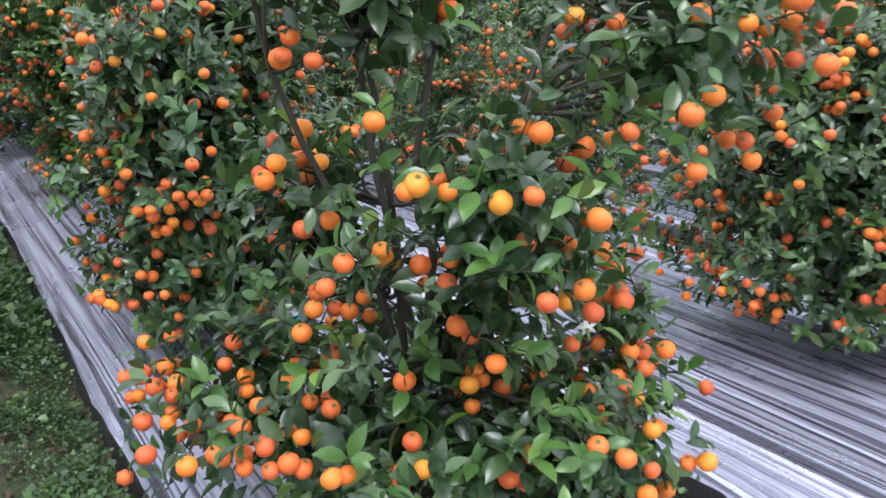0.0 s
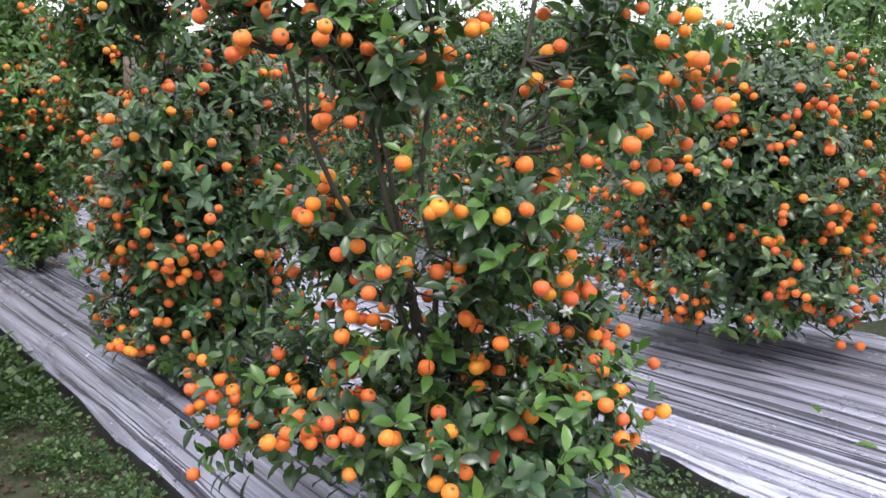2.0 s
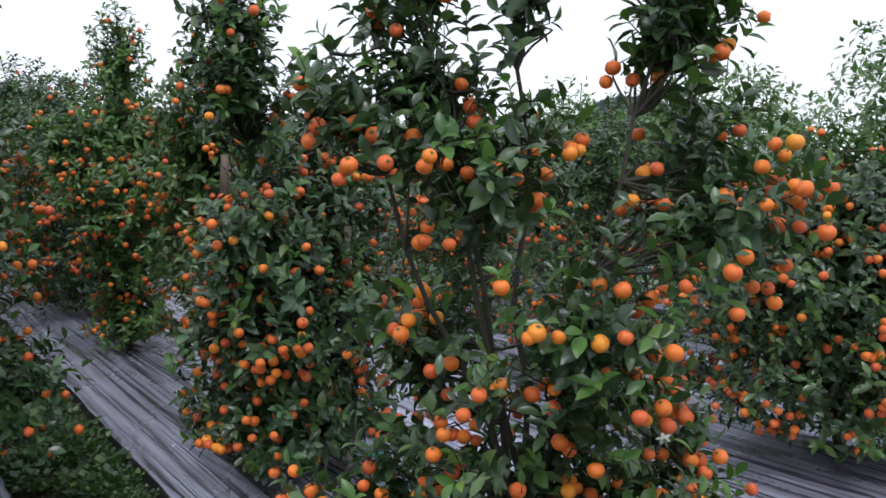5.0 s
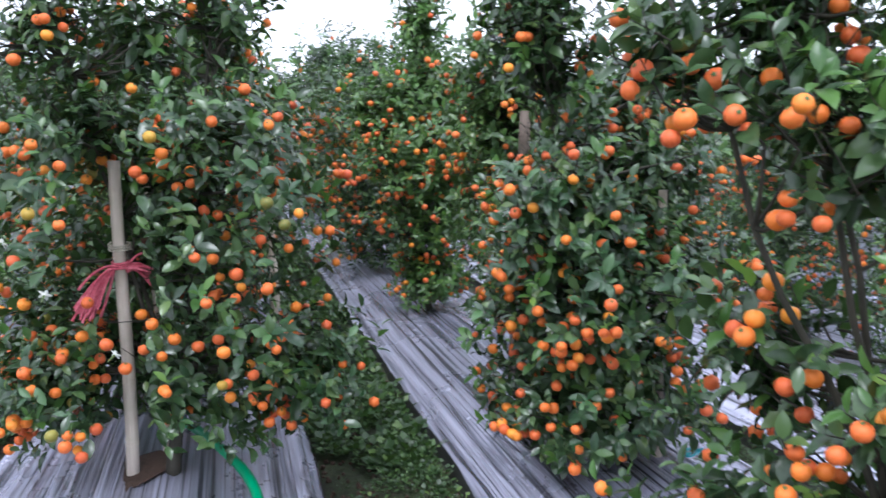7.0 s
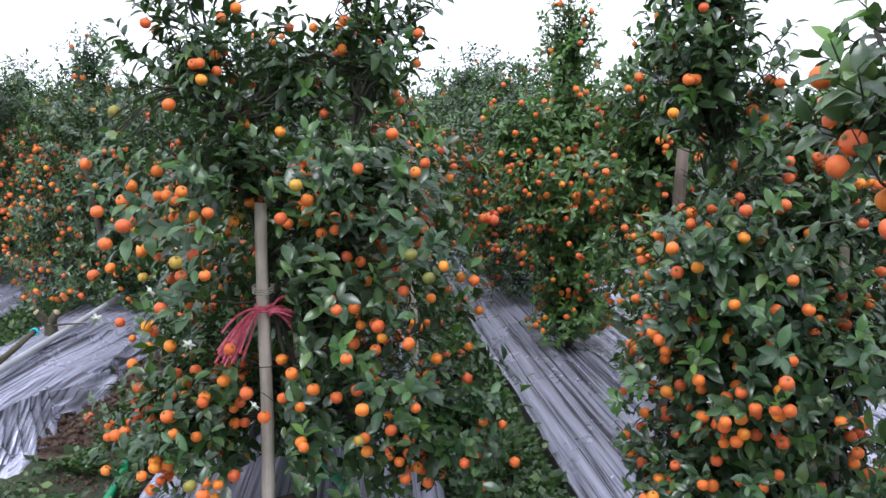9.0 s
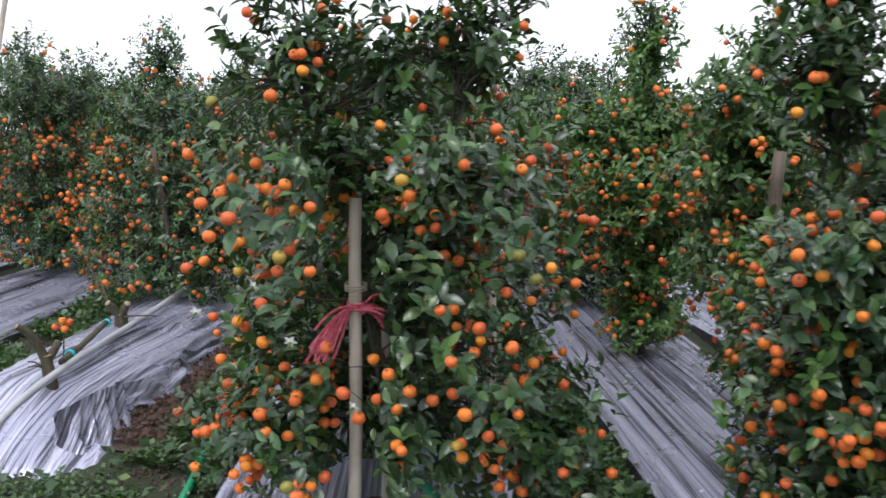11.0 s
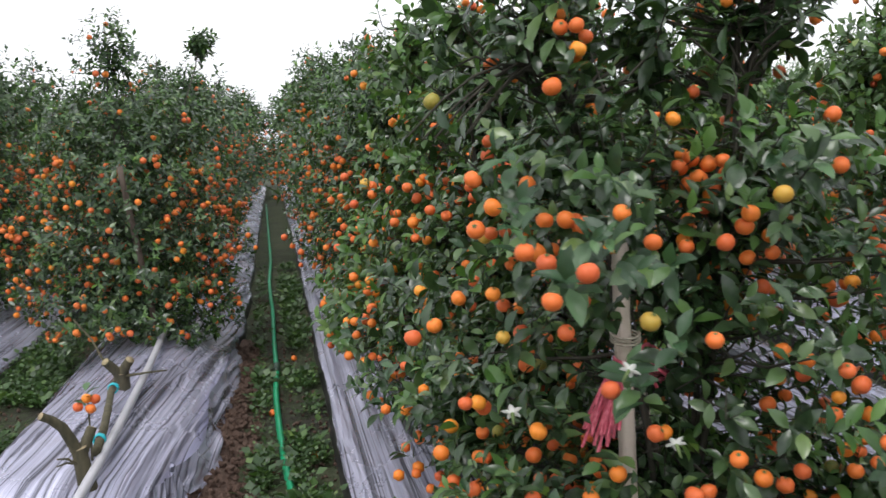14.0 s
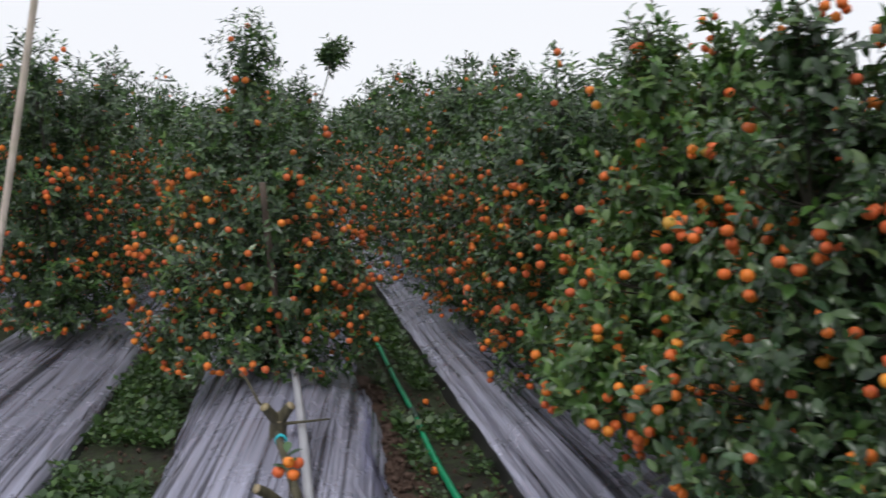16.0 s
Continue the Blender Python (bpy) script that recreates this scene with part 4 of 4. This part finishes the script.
# a scrap of blue twine lying on the film
scrap = tagged(new("twine_scrap"), "small tangle of blue plastic twine on the film", "twine")
scrap.matrix_basis = pose(1.42, -0.275, 0.232)
for k in range(3):
    a = np.linspace(0, 5.5, 16)
    path = np.stack([(0.022 + 0.006 * k) * np.cos(a + k) + 0.01 * k, (0.014 + 0.004 * k) * np.sin(a * 1.3 + k), 0.004 + 0.004 * np.sin(a * 2 + k)], 1)
    v, f = tube_data(path, 0.0026, 5)
    child("strand", mesh_from("strand", v, f, [TWINE_BLUE]), scrap)

# ---------- the hose ----------


def smooth_path(points, n=12):
    """A soft line through the points."""
    p = np.array([points[0], *points, points[-1]], float)
    out = []
    for i in range(1, len(p) - 2):
        for t in np.linspace(0, 1, n, endpoint=False):
            a, b, c, d = p[i - 1 : i + 3]
            out.append(0.5 * (2 * b + (c - a) * t + (2 * a - 5 * b + 4 * c - d) * t * t + (3 * b - a - 3 * c + d) * t**3))
    return np.array(out + [p[-1]])


hose = tagged(new("garden_hose"), "green plastic garden hose lying in the furrow between beds", "hose")
hose.matrix_basis = pose(0, 0, 0.066)
far_line = smooth_path([(-0.78, 15.0, 0.06), (-0.71, 9.0, 0.055), (-0.685, 6.8, 0.05), (-0.69, 5.4, 0.045), (-0.665, 4.2, 0.045), (-0.66, 3.4, 0.04), (-0.648, 2.76, 0.035)])
v, f = tube_data(far_line, 0.0118, 10)
child("hose_length", mesh_from("hose_length", v, f, [HOSE]), hose)
near_line = smooth_path([(-0.648, 2.76, 0.035), (-0.652, 2.2, 0.03), (-0.622, 1.4, 0.03), (-0.575, 0.9, 0.03), (-0.54, 0.6, 0.035), (-0.50, 0.0, 0.035), (-0.42, -0.62, 0.03), (-0.05, -0.92, 0.03),
                         (0.28, -0.74, 0.06), (0.305, -0.45, 0.185), (0.285, -0.2, 0.196), (0.19, 0.09, 0.2), (0.08, 0.34, 0.2), (0.05, 0.5, 0.195)])
v, f = tube_data(near_line, 0.0128, 12)
child("hose_length", mesh_from("hose_length", v, f, [HOSE]), hose)
v, f = tube_data([(-0.649, 2.69, 0.036), (-0.649, 2.70, 0.036), (-0.648, 2.82, 0.036), (-0.648, 2.83, 0.036)], [0.016, 0.0185, 0.0185, 0.013], 12)
child("coupling", mesh_from("coupling", v, f, [HOSE_JOINT]), hose, "dark rubber coupling")

# ---------- the cut bed: stumps, stick, rolled film, torn edge, soil bank ----------


def limb(path, radii, parent, name="limb"):
    """A sawn limb: bark round it and a pale cut face at its end."""
    v, f = tube_data(path, radii, 10, False)
    part_ = child(name, mesh_from(name, v, f, [STUMP_BARK]), parent)
    end, before = np.array(path[-1], float), np.array(path[-2], float)
    way = unit(end - before)
    v, f = tube_data([end - way * 0.004, end + way * 0.001], radii[-1] * 0.97, 10)
    child("cut_face", mesh_from("cut_face", v, f, [CUT_WOOD]), part_, "pale sawn face")
    return part_


stump = tagged(new("tree_stump"), "sawn citrus stump with two bare limbs on the bed", "stump")
stump.matrix_basis = pose(-1.172, 1.05, 0.27)
limb([(0.004, 0.006, -0.07), (0.002, 0.002, 0.0), (-0.004, -0.008, 0.07), (-0.006, -0.012, 0.105)], [0.031, 0.025, 0.021, 0.021], stump, "bole")
limb([(-0.008, -0.010, 0.085), (-0.022, -0.026, 0.135), (-0.036, -0.04, 0.175), (-0.058, -0.06, 0.205), (-0.078, -0.076, 0.222)], [0.017, 0.0155, 0.014, 0.0125, 0.0115], stump)
limb([(-0.002, -0.006, 0.085), (0.013, 0.014, 0.118), (0.024, 0.03, 0.145)], [0.017, 0.015, 0.014], stump)
limb([(-0.010, -0.02, 0.06), (-0.032, -0.04, 0.085), (-0.055, -0.05, 0.09)], [0.005, 0.003, 0.002], stump, "twig")
limb([(-0.010, -0.02, 0.06), (-0.036, -0.03, 0.07), (-0.060, -0.04, 0.066)], [0.004, 0.003, 0.002], stump, "twig")
stump = tagged(new("tree_stump"), "short thick sawn citrus stump on the bed", "stump")
stump.matrix_basis = pose(-1.222, 1.98, 0.26)
limb([(0, 0, -0.06), (0.0, -0.01, 0.05), (0.004, -0.03, 0.10)], [0.036, 0.030, 0.029], stump, "bole")
limb([(0.005, -0.03, 0.085), (0.030, -0.045, 0.125), (0.045, -0.055, 0.145)], [0.021, 0.018, 0.017], stump)
limb([(0.0, -0.03, 0.085), (-0.028, -0.06, 0.13), (-0.040, -0.075, 0.15)], [0.020, 0.017, 0.016], stump)
limb([(0.0, -0.02, 0.09), (-0.06, -0.02, 0.15), (-0.10, 0.02, 0.22), (-0.16, 0.03, 0.30)], [0.007, 0.005, 0.004, 0.003], stump, "twig")
limb([(0.02, -0.04, 0.08), (0.10, -0.06, 0.09), (0.17, -0.03, 0.085)], [0.006, 0.004, 0.003], stump, "twig")
stick = bamboo("lying_stick", (-1.148, 1.10, 0.335), (-1.216, 1.80, 0.352), 0.0125, STUMP_BARK, "dark wooden stick lying along the stumps, bound with blue twine", "stick", 3)
ring("twine", (-1.157, 1.19, 0.338), 0.016, 0.0032, TWINE_BLUE, stick, 3, 0.2, True)
ring("twine", (-1.209, 1.725, 0.351), 0.016, 0.0032, TWINE_BLUE, stick, 3, 0.2, True)
sprig = tagged(new("citrus_sprig"), "small citrus sprig with yellow orange fruit by the stick", "sprig")
sprig.matrix_basis = pose(-1.185, 1.21, 0.27)
v, f = tube_data(bend(np.array([0.0, 0.0, 0.0]), np.array([0.005, -0.005, 0.21]), np.random.default_rng(2), 0.0, 6), np.linspace(0.004, 0.002, 6), 6)
child("stem", mesh_from("stem", v, f, [STUMP_BARK]), sprig)
for k, (x, y, z) in enumerate(((-0.022, -0.012, 0.175), (0.014, -0.018, 0.168), (0.004, -0.010, 0.198), (0.026, -0.004, 0.192))):
    child("fruit", FRUITS[k % 3], sprig).matrix_basis = pose(x, y, z, 10 * k, 5, 70 * k) @ Matrix.Diagonal((0.0155, 0.0155, 0.0155, 1))
for k in range(5):
    child("leaf", LEAF_MESH, sprig).matrix_basis = pose(0.0, 0.0, 0.17 + 0.012 * k, 25, 0, 70 + 72 * k) @ Matrix.Diagonal((0.022, 0.044, 0.044, 1))

PIPE = plain_material("grey_pipe_plastic", (0.36, 0.36, 0.39), (0.50, 0.50, 0.53), 0.38, 14.0, 0.0, (1, 0.3, 1))
v, f = tube_data(smooth_path([(-1.20, 0.40, 0.14), (-1.165, 0.72, 0.265), (-1.135, 1.1, 0.316), (-1.135, 1.5, 0.32), (-1.145, 2.1, 0.318), (-1.165, 2.8, 0.318), (-1.18, 3.15, 0.318)]), 0.0145, 12)
tagged(new("plastic_pipe", mesh_from("plastic_pipe", v, f, [PIPE])), "grey plastic pipe lying along the cut bed", "pipe")


def draped(name, path, drop, out, pleats, label, seed, rows=14, thick=0.02):
    """Loose film that hangs in pleats from a line along the bed towards the ground."""
    path = smooth_path(path, 22)
    verts = []
    for j in range(rows + 1):
        q = j / rows
        for i, p in enumerate(path):
            s = i / (len(path) - 1)
            wob = thick * (0.35 + q) * math.sin(pleats * s * 6.28 + 2.0 * noise.noise(Vector((s * 5, q * 1.5, seed))) + 1.2 * q)
            wob += 0.02 * noise.noise(Vector((s * 9, q * 3, seed + 4)))
            hang = drop * q ** 0.85 * (0.82 + 0.3 * noise.noise(Vector((s * 4, 0.2, seed + 9))))
            verts.append((p[0] + out[0] * q + wob * 0.8, p[1] + out[1] * q + wob * 0.5, max(0.078, p[2] - hang + 0.4 * abs(wob))))
    w = len(path)
    faces = [(j * w + i, j * w + i + 1, (j + 1) * w + i + 1, (j + 1) * w + i) for j in range(rows) for i in range(w - 1)]
    return tagged(new(name, mesh_from(name, verts, faces, [FILM_LOOSE])), label, "mulch film")


draped("loose_film", [(-1.06, 0.80, 0.225), (-0.99, 0.93, 0.26), (-0.945, 1.03, 0.262), (-0.95, 1.17, 0.255)], 0.25, (0.06, -0.11), 6, "loose end of silver film hanging in pleats to the soil", 3.0)
draped("loose_film", [(-0.955, 1.14, 0.235), (-0.885, 1.5, 0.205), (-0.905, 1.9, 0.21), (-0.88, 2.4, 0.20), (-0.85, 3.0, 0.165)], 0.10, (0.035, 0.0), 3, "crumpled torn edge of silver film above bare soil", 8.0, 9, 0.011)


def soil_bank():
    """Bare crumbly earth beside the torn film."""
    brng = np.random.default_rng(11)
    ys, us = np.arange(0.86, 3.6, 0.022), np.linspace(0, 1, 17)
    verts = []
    for y in ys:
        fade = min(1, (y - 0.84) / 0.3, (3.62 - y) / 0.5)
        for u in us:
            x = -1.0 + 0.28 * u
            z = 0.055 + 0.085 * (1 - u) ** 0.8 * (0.6 + 0.4 * fade)
            z += (0.028 * rough(x, y, 15, 2) + 0.02 * rough(x, y, 38, 4)) * fade
            verts.append((x + 0.02 * rough(x, y, 6, 9), y, z))
    w = len(us)
    faces = [(j * w + i, j * w + i + 1, (j + 1) * w + i + 1, (j + 1) * w + i) for j in range(len(ys) - 1) for i in range(w - 1)]
    bank = tagged(new("soil_bank", mesh_from("soil_bank", verts, faces, [SOIL_RED])), "bare crumbly brown soil at the side of the bed", "soil", kind="structure")
    base, tris = FRUITS_FAR
    vs, ts = [], []
    for k in range(900):
        y, u = brng.uniform(0.9, 3.3), brng.uniform(0.25, 1.0)
        c = np.array([-1.0 + 0.29 * u, y, 0.085 * (1 - u) ** 0.8 + 0.068])
        r = brng.uniform(0.004, 0.013) * (1.7 if k % 7 == 0 else 1)
        vs.append(c + base * r * brng.uniform(0.7, 1.3, (len(base), 3)))
        ts.append(tris + k * len(base))
    me = mesh_tris("clods", np.concatenate(vs), np.concatenate(ts), [SOIL_RED])
    me.polygons.foreach_set("use_smooth", np.zeros(len(me.polygons), dtype=bool))
    tagged(new("clods", me), "loose brown clods of earth on the bank", "soil", kind="stuff")


soil_bank()

# the slit in the film round the tied trunk, with earth showing
slit = [(-0.005, -0.11, 0.0), (0.075, 0.0, 0.0), (0.12, 0.12, 0.0), (0.05, 0.17, 0.0), (-0.045, 0.10, 0.0), (-0.035, -0.02, 0.0)]
verts = [(x, y, 0.219 + 0.004 * rough(x, y, 30)) for x, y, _ in slit] + [(0.03, 0.04, 0.232)]
faces = [(i, (i + 1) % 6, 6) for i in range(6)]
tagged(new("soil_patch", mesh_from("soil_patch", verts, faces, [SOIL_RED])), "brown earth in a slit of the film round a trunk", "soil", kind="structure")

# ---------- weeds, fallen leaves and blossom ----------


def weeds():
    wrng = np.random.default_rng(21)
    zones = [(-0.76, -0.45, 0.4, 6.5, 12500), (0.49, 0.87, -0.9, 6.0, 19000), (-2.02, -1.62, 0.9, 6.0, 11000), (1.68, 1.88, -2.2, 0.5, 2200), (-2.2, 0.9, -0.9, 0.85, 16000), (0.3, 1.0, -2.0, -0.9, 5200)]
    pos, along, up, size = [], [], [], []
    for x0, x1, y0, y1, n in zones:
        for _ in range(n):
            x, y = wrng.uniform(x0, x1), y0 + (y1 - y0) * wrng.random() ** 1.35
            if -0.48 < x < 0.52 and y > -0.62 or x < -0.83 and -1.66 < x and y > 0.6 or (x > 0.84 and y > -2.25 and x < 1.6):
                continue
            if 1.5 * rough(x, y, 2.6, 6) + 0.8 * rough(x, y, 9, 2) + wrng.normal(0, 0.2) < -0.2:
                continue
            if y > 0.3 and abs(x + 0.645 + 0.015 * max(0.0, min(2.5, y - 2.8)) - 0.08 * max(0.0, 1 - y)) < (0.035 if y < 2.8 else 0.07):
                continue
            if 0.8 < y < 3.4 and -1.0 < x < -0.735 + 0.05 * rough(x, y, 5, 1):
                continue
            fine_ = 0.5 if y < 0.2 and x > 0.2 else 1.0
            big = wrng.random() < 0.10
            k = int(wrng.integers(3, 7))
            turn = np.arange(k) * 2.4 + wrng.uniform(0, 6.28)
            tilt = wrng.uniform(0.15, 0.9, k)
            a = np.stack([np.cos(turn) * np.cos(tilt), np.sin(turn) * np.cos(tilt), np.sin(tilt)], 1)
            c = np.array([x, y, GROUND + 0.004]) + a * wrng.uniform(0.004, 0.028, (k, 1)) * (2 if big else 1) + np.array([0, 0, 1]) * wrng.uniform(0, 0.025, (k, 1))
            pos.append(c)
            along.append(a)
            up.append(np.array([0, 0, 1.0]) + wrng.normal(0, 0.3, (k, 3)))
            size.append(wrng.uniform(0.008, 0.021, k) * (2.3 if big else 1) * fine_)
    pos, along, up, size = (np.concatenate(q) for q in (pos, along, up, size))
    v, t = leaves_data(pos, along, up, size, size * wrng.uniform(0.7, 1.1, len(size)), False)
    tagged(new("weeds", mesh_tris("weeds", v, t, [WEED])), "low green weeds growing in the furrows", "weeds", kind="stuff")


weeds()


def litter():
    """Dry brown leaves scattered on the soil beside the first bed."""
    lrng = np.random.default_rng(41)
    n = 170
    x, y = lrng.uniform(0.25, 0.90, n), lrng.uniform(-2.0, -0.4, n)
    pos = np.stack([x, y, np.full(n, GROUND + 0.012)], 1)
    turn = lrng.uniform(0, 6.28, n)
    along = np.stack([np.cos(turn), np.sin(turn), lrng.normal(0, 0.2, n)], 1)
    size = lrng.uniform(0.015, 0.042, n)
    v, t = leaves_data(pos, along, np.array([0, 0, 1.0]) + lrng.normal(0, 0.25, (n, 3)), size, size * 0.5)
    tagged(new("leaf_litter", mesh_tris("leaf_litter", v, t, [DRY_LEAF])), "dry brown leaves scattered on the soil", "leaf litter", kind="stuff")


litter()


def crumbs():
    """Small crumbs of earth and grit on the furrows' floor."""
    crng = np.random.default_rng(77)
    base, tris = FRUITS_FAR
    vs, ts = [], []
    for x0, x1, y0, y1, n in ((-0.80, -0.44, 0.5, 5.0, 900), (0.49, 0.87, -0.9, 4.5, 1100), (-2.02, -1.62, 0.9, 4.5, 600), (-1.8, 0.6, -0.7, 0.8, 900), (0.2, 0.9, -1.9, -0.9, 300)):
        for _ in range(n):
            c = np.array([crng.uniform(x0, x1), y0 + (y1 - y0) * crng.random() ** 1.4, GROUND + 0.006])
            vs.append(c + base * crng.uniform(0.0025, 0.010) * crng.uniform(0.6, 1.3, (len(base), 3)))
            ts.append(tris + len(ts) * len(base))
    me = mesh_tris("soil_crumbs", np.concatenate(vs), np.concatenate(ts), [SOIL_RED])
    tagged(new("soil_crumbs", me), "small brown crumbs of soil in the furrows", "soil", kind="stuff")


crumbs()

frng = np.random.default_rng(31)
for x, y, z, turn in ((2.12, -1.72, 0.215, 20), (2.22, -1.5, 0.235, 140), (2.02, -1.95, 0.2, 75), (-0.70, 1.1, 0.085, 30), (0.66, 0.5, 0.09, 200)):
    ob = new("fallen_leaf", mesh_tris("fallen_leaf", FINE_V * (0.026, 0.055, 0.05), FINE_F, [LEAF_YOUNG]))
    ob.matrix_basis = pose(x, y, z, 4, -6, turn)
    tagged(ob, "yellow green citrus leaf fallen on the ground", "leaf", "fallen leaves")
for x, y in ((-0.56, 3.0), (-0.67, 2.1), (-1.86, 3.1), (-0.52, 1.55)):
    ob = new("fallen_fruit", FRUITS[0])
    ob.matrix_basis = pose(x, y, GROUND + 0.016, 60, 10, 40) @ Matrix.Diagonal((0.016, 0.016, 0.016, 1))
    tagged(ob, "small orange citrus fruit fallen in the furrow", "fruit", "fallen fruit")


def blossom(x, y, z):
    """A small white citrus flower of five petals with a yellow middle."""
    pos = np.zeros((5, 3))
    turn = np.arange(5) * 2 * math.pi / 5
    along = np.stack([np.cos(turn), np.sin(turn), 0.35 * np.ones(5)], 1)
    v, t = leaves_data(pos, along, np.tile([0.0, 0.0, 1.0], (5, 1)), np.full(5, 0.016), np.full(5, 0.008))
    ob = tagged(new("blossom"), "small white five petalled citrus flower on a twig", "flower", "citrus blossom")
    ob.matrix_basis = pose(x, y, z, -60, frng.uniform(-30, 30), frng.uniform(-40, 40))
    child("petals", mesh_tris("petals", v, t, [PETAL]), ob)
    v, f = tube_data([(0, 0, -0.02), (0, 0, 0.0), (0, 0, 0.008)], [0.0012, 0.003, 0.0015], 6)
    child("heart", mesh_from("heart", v, f, [CALYX]), ob)


for place in ((-0.17, -0.41, 0.87), (-0.10, -0.40, 0.76), (0.02, -0.36, 0.62), (-0.30, -0.32, 0.80), (1.30, -1.52, 0.62), (1.42, -1.35, 0.98), (0.98, -0.40, 0.62)):
    blossom(*place)

# ---------- distance: a wooded hill ----------


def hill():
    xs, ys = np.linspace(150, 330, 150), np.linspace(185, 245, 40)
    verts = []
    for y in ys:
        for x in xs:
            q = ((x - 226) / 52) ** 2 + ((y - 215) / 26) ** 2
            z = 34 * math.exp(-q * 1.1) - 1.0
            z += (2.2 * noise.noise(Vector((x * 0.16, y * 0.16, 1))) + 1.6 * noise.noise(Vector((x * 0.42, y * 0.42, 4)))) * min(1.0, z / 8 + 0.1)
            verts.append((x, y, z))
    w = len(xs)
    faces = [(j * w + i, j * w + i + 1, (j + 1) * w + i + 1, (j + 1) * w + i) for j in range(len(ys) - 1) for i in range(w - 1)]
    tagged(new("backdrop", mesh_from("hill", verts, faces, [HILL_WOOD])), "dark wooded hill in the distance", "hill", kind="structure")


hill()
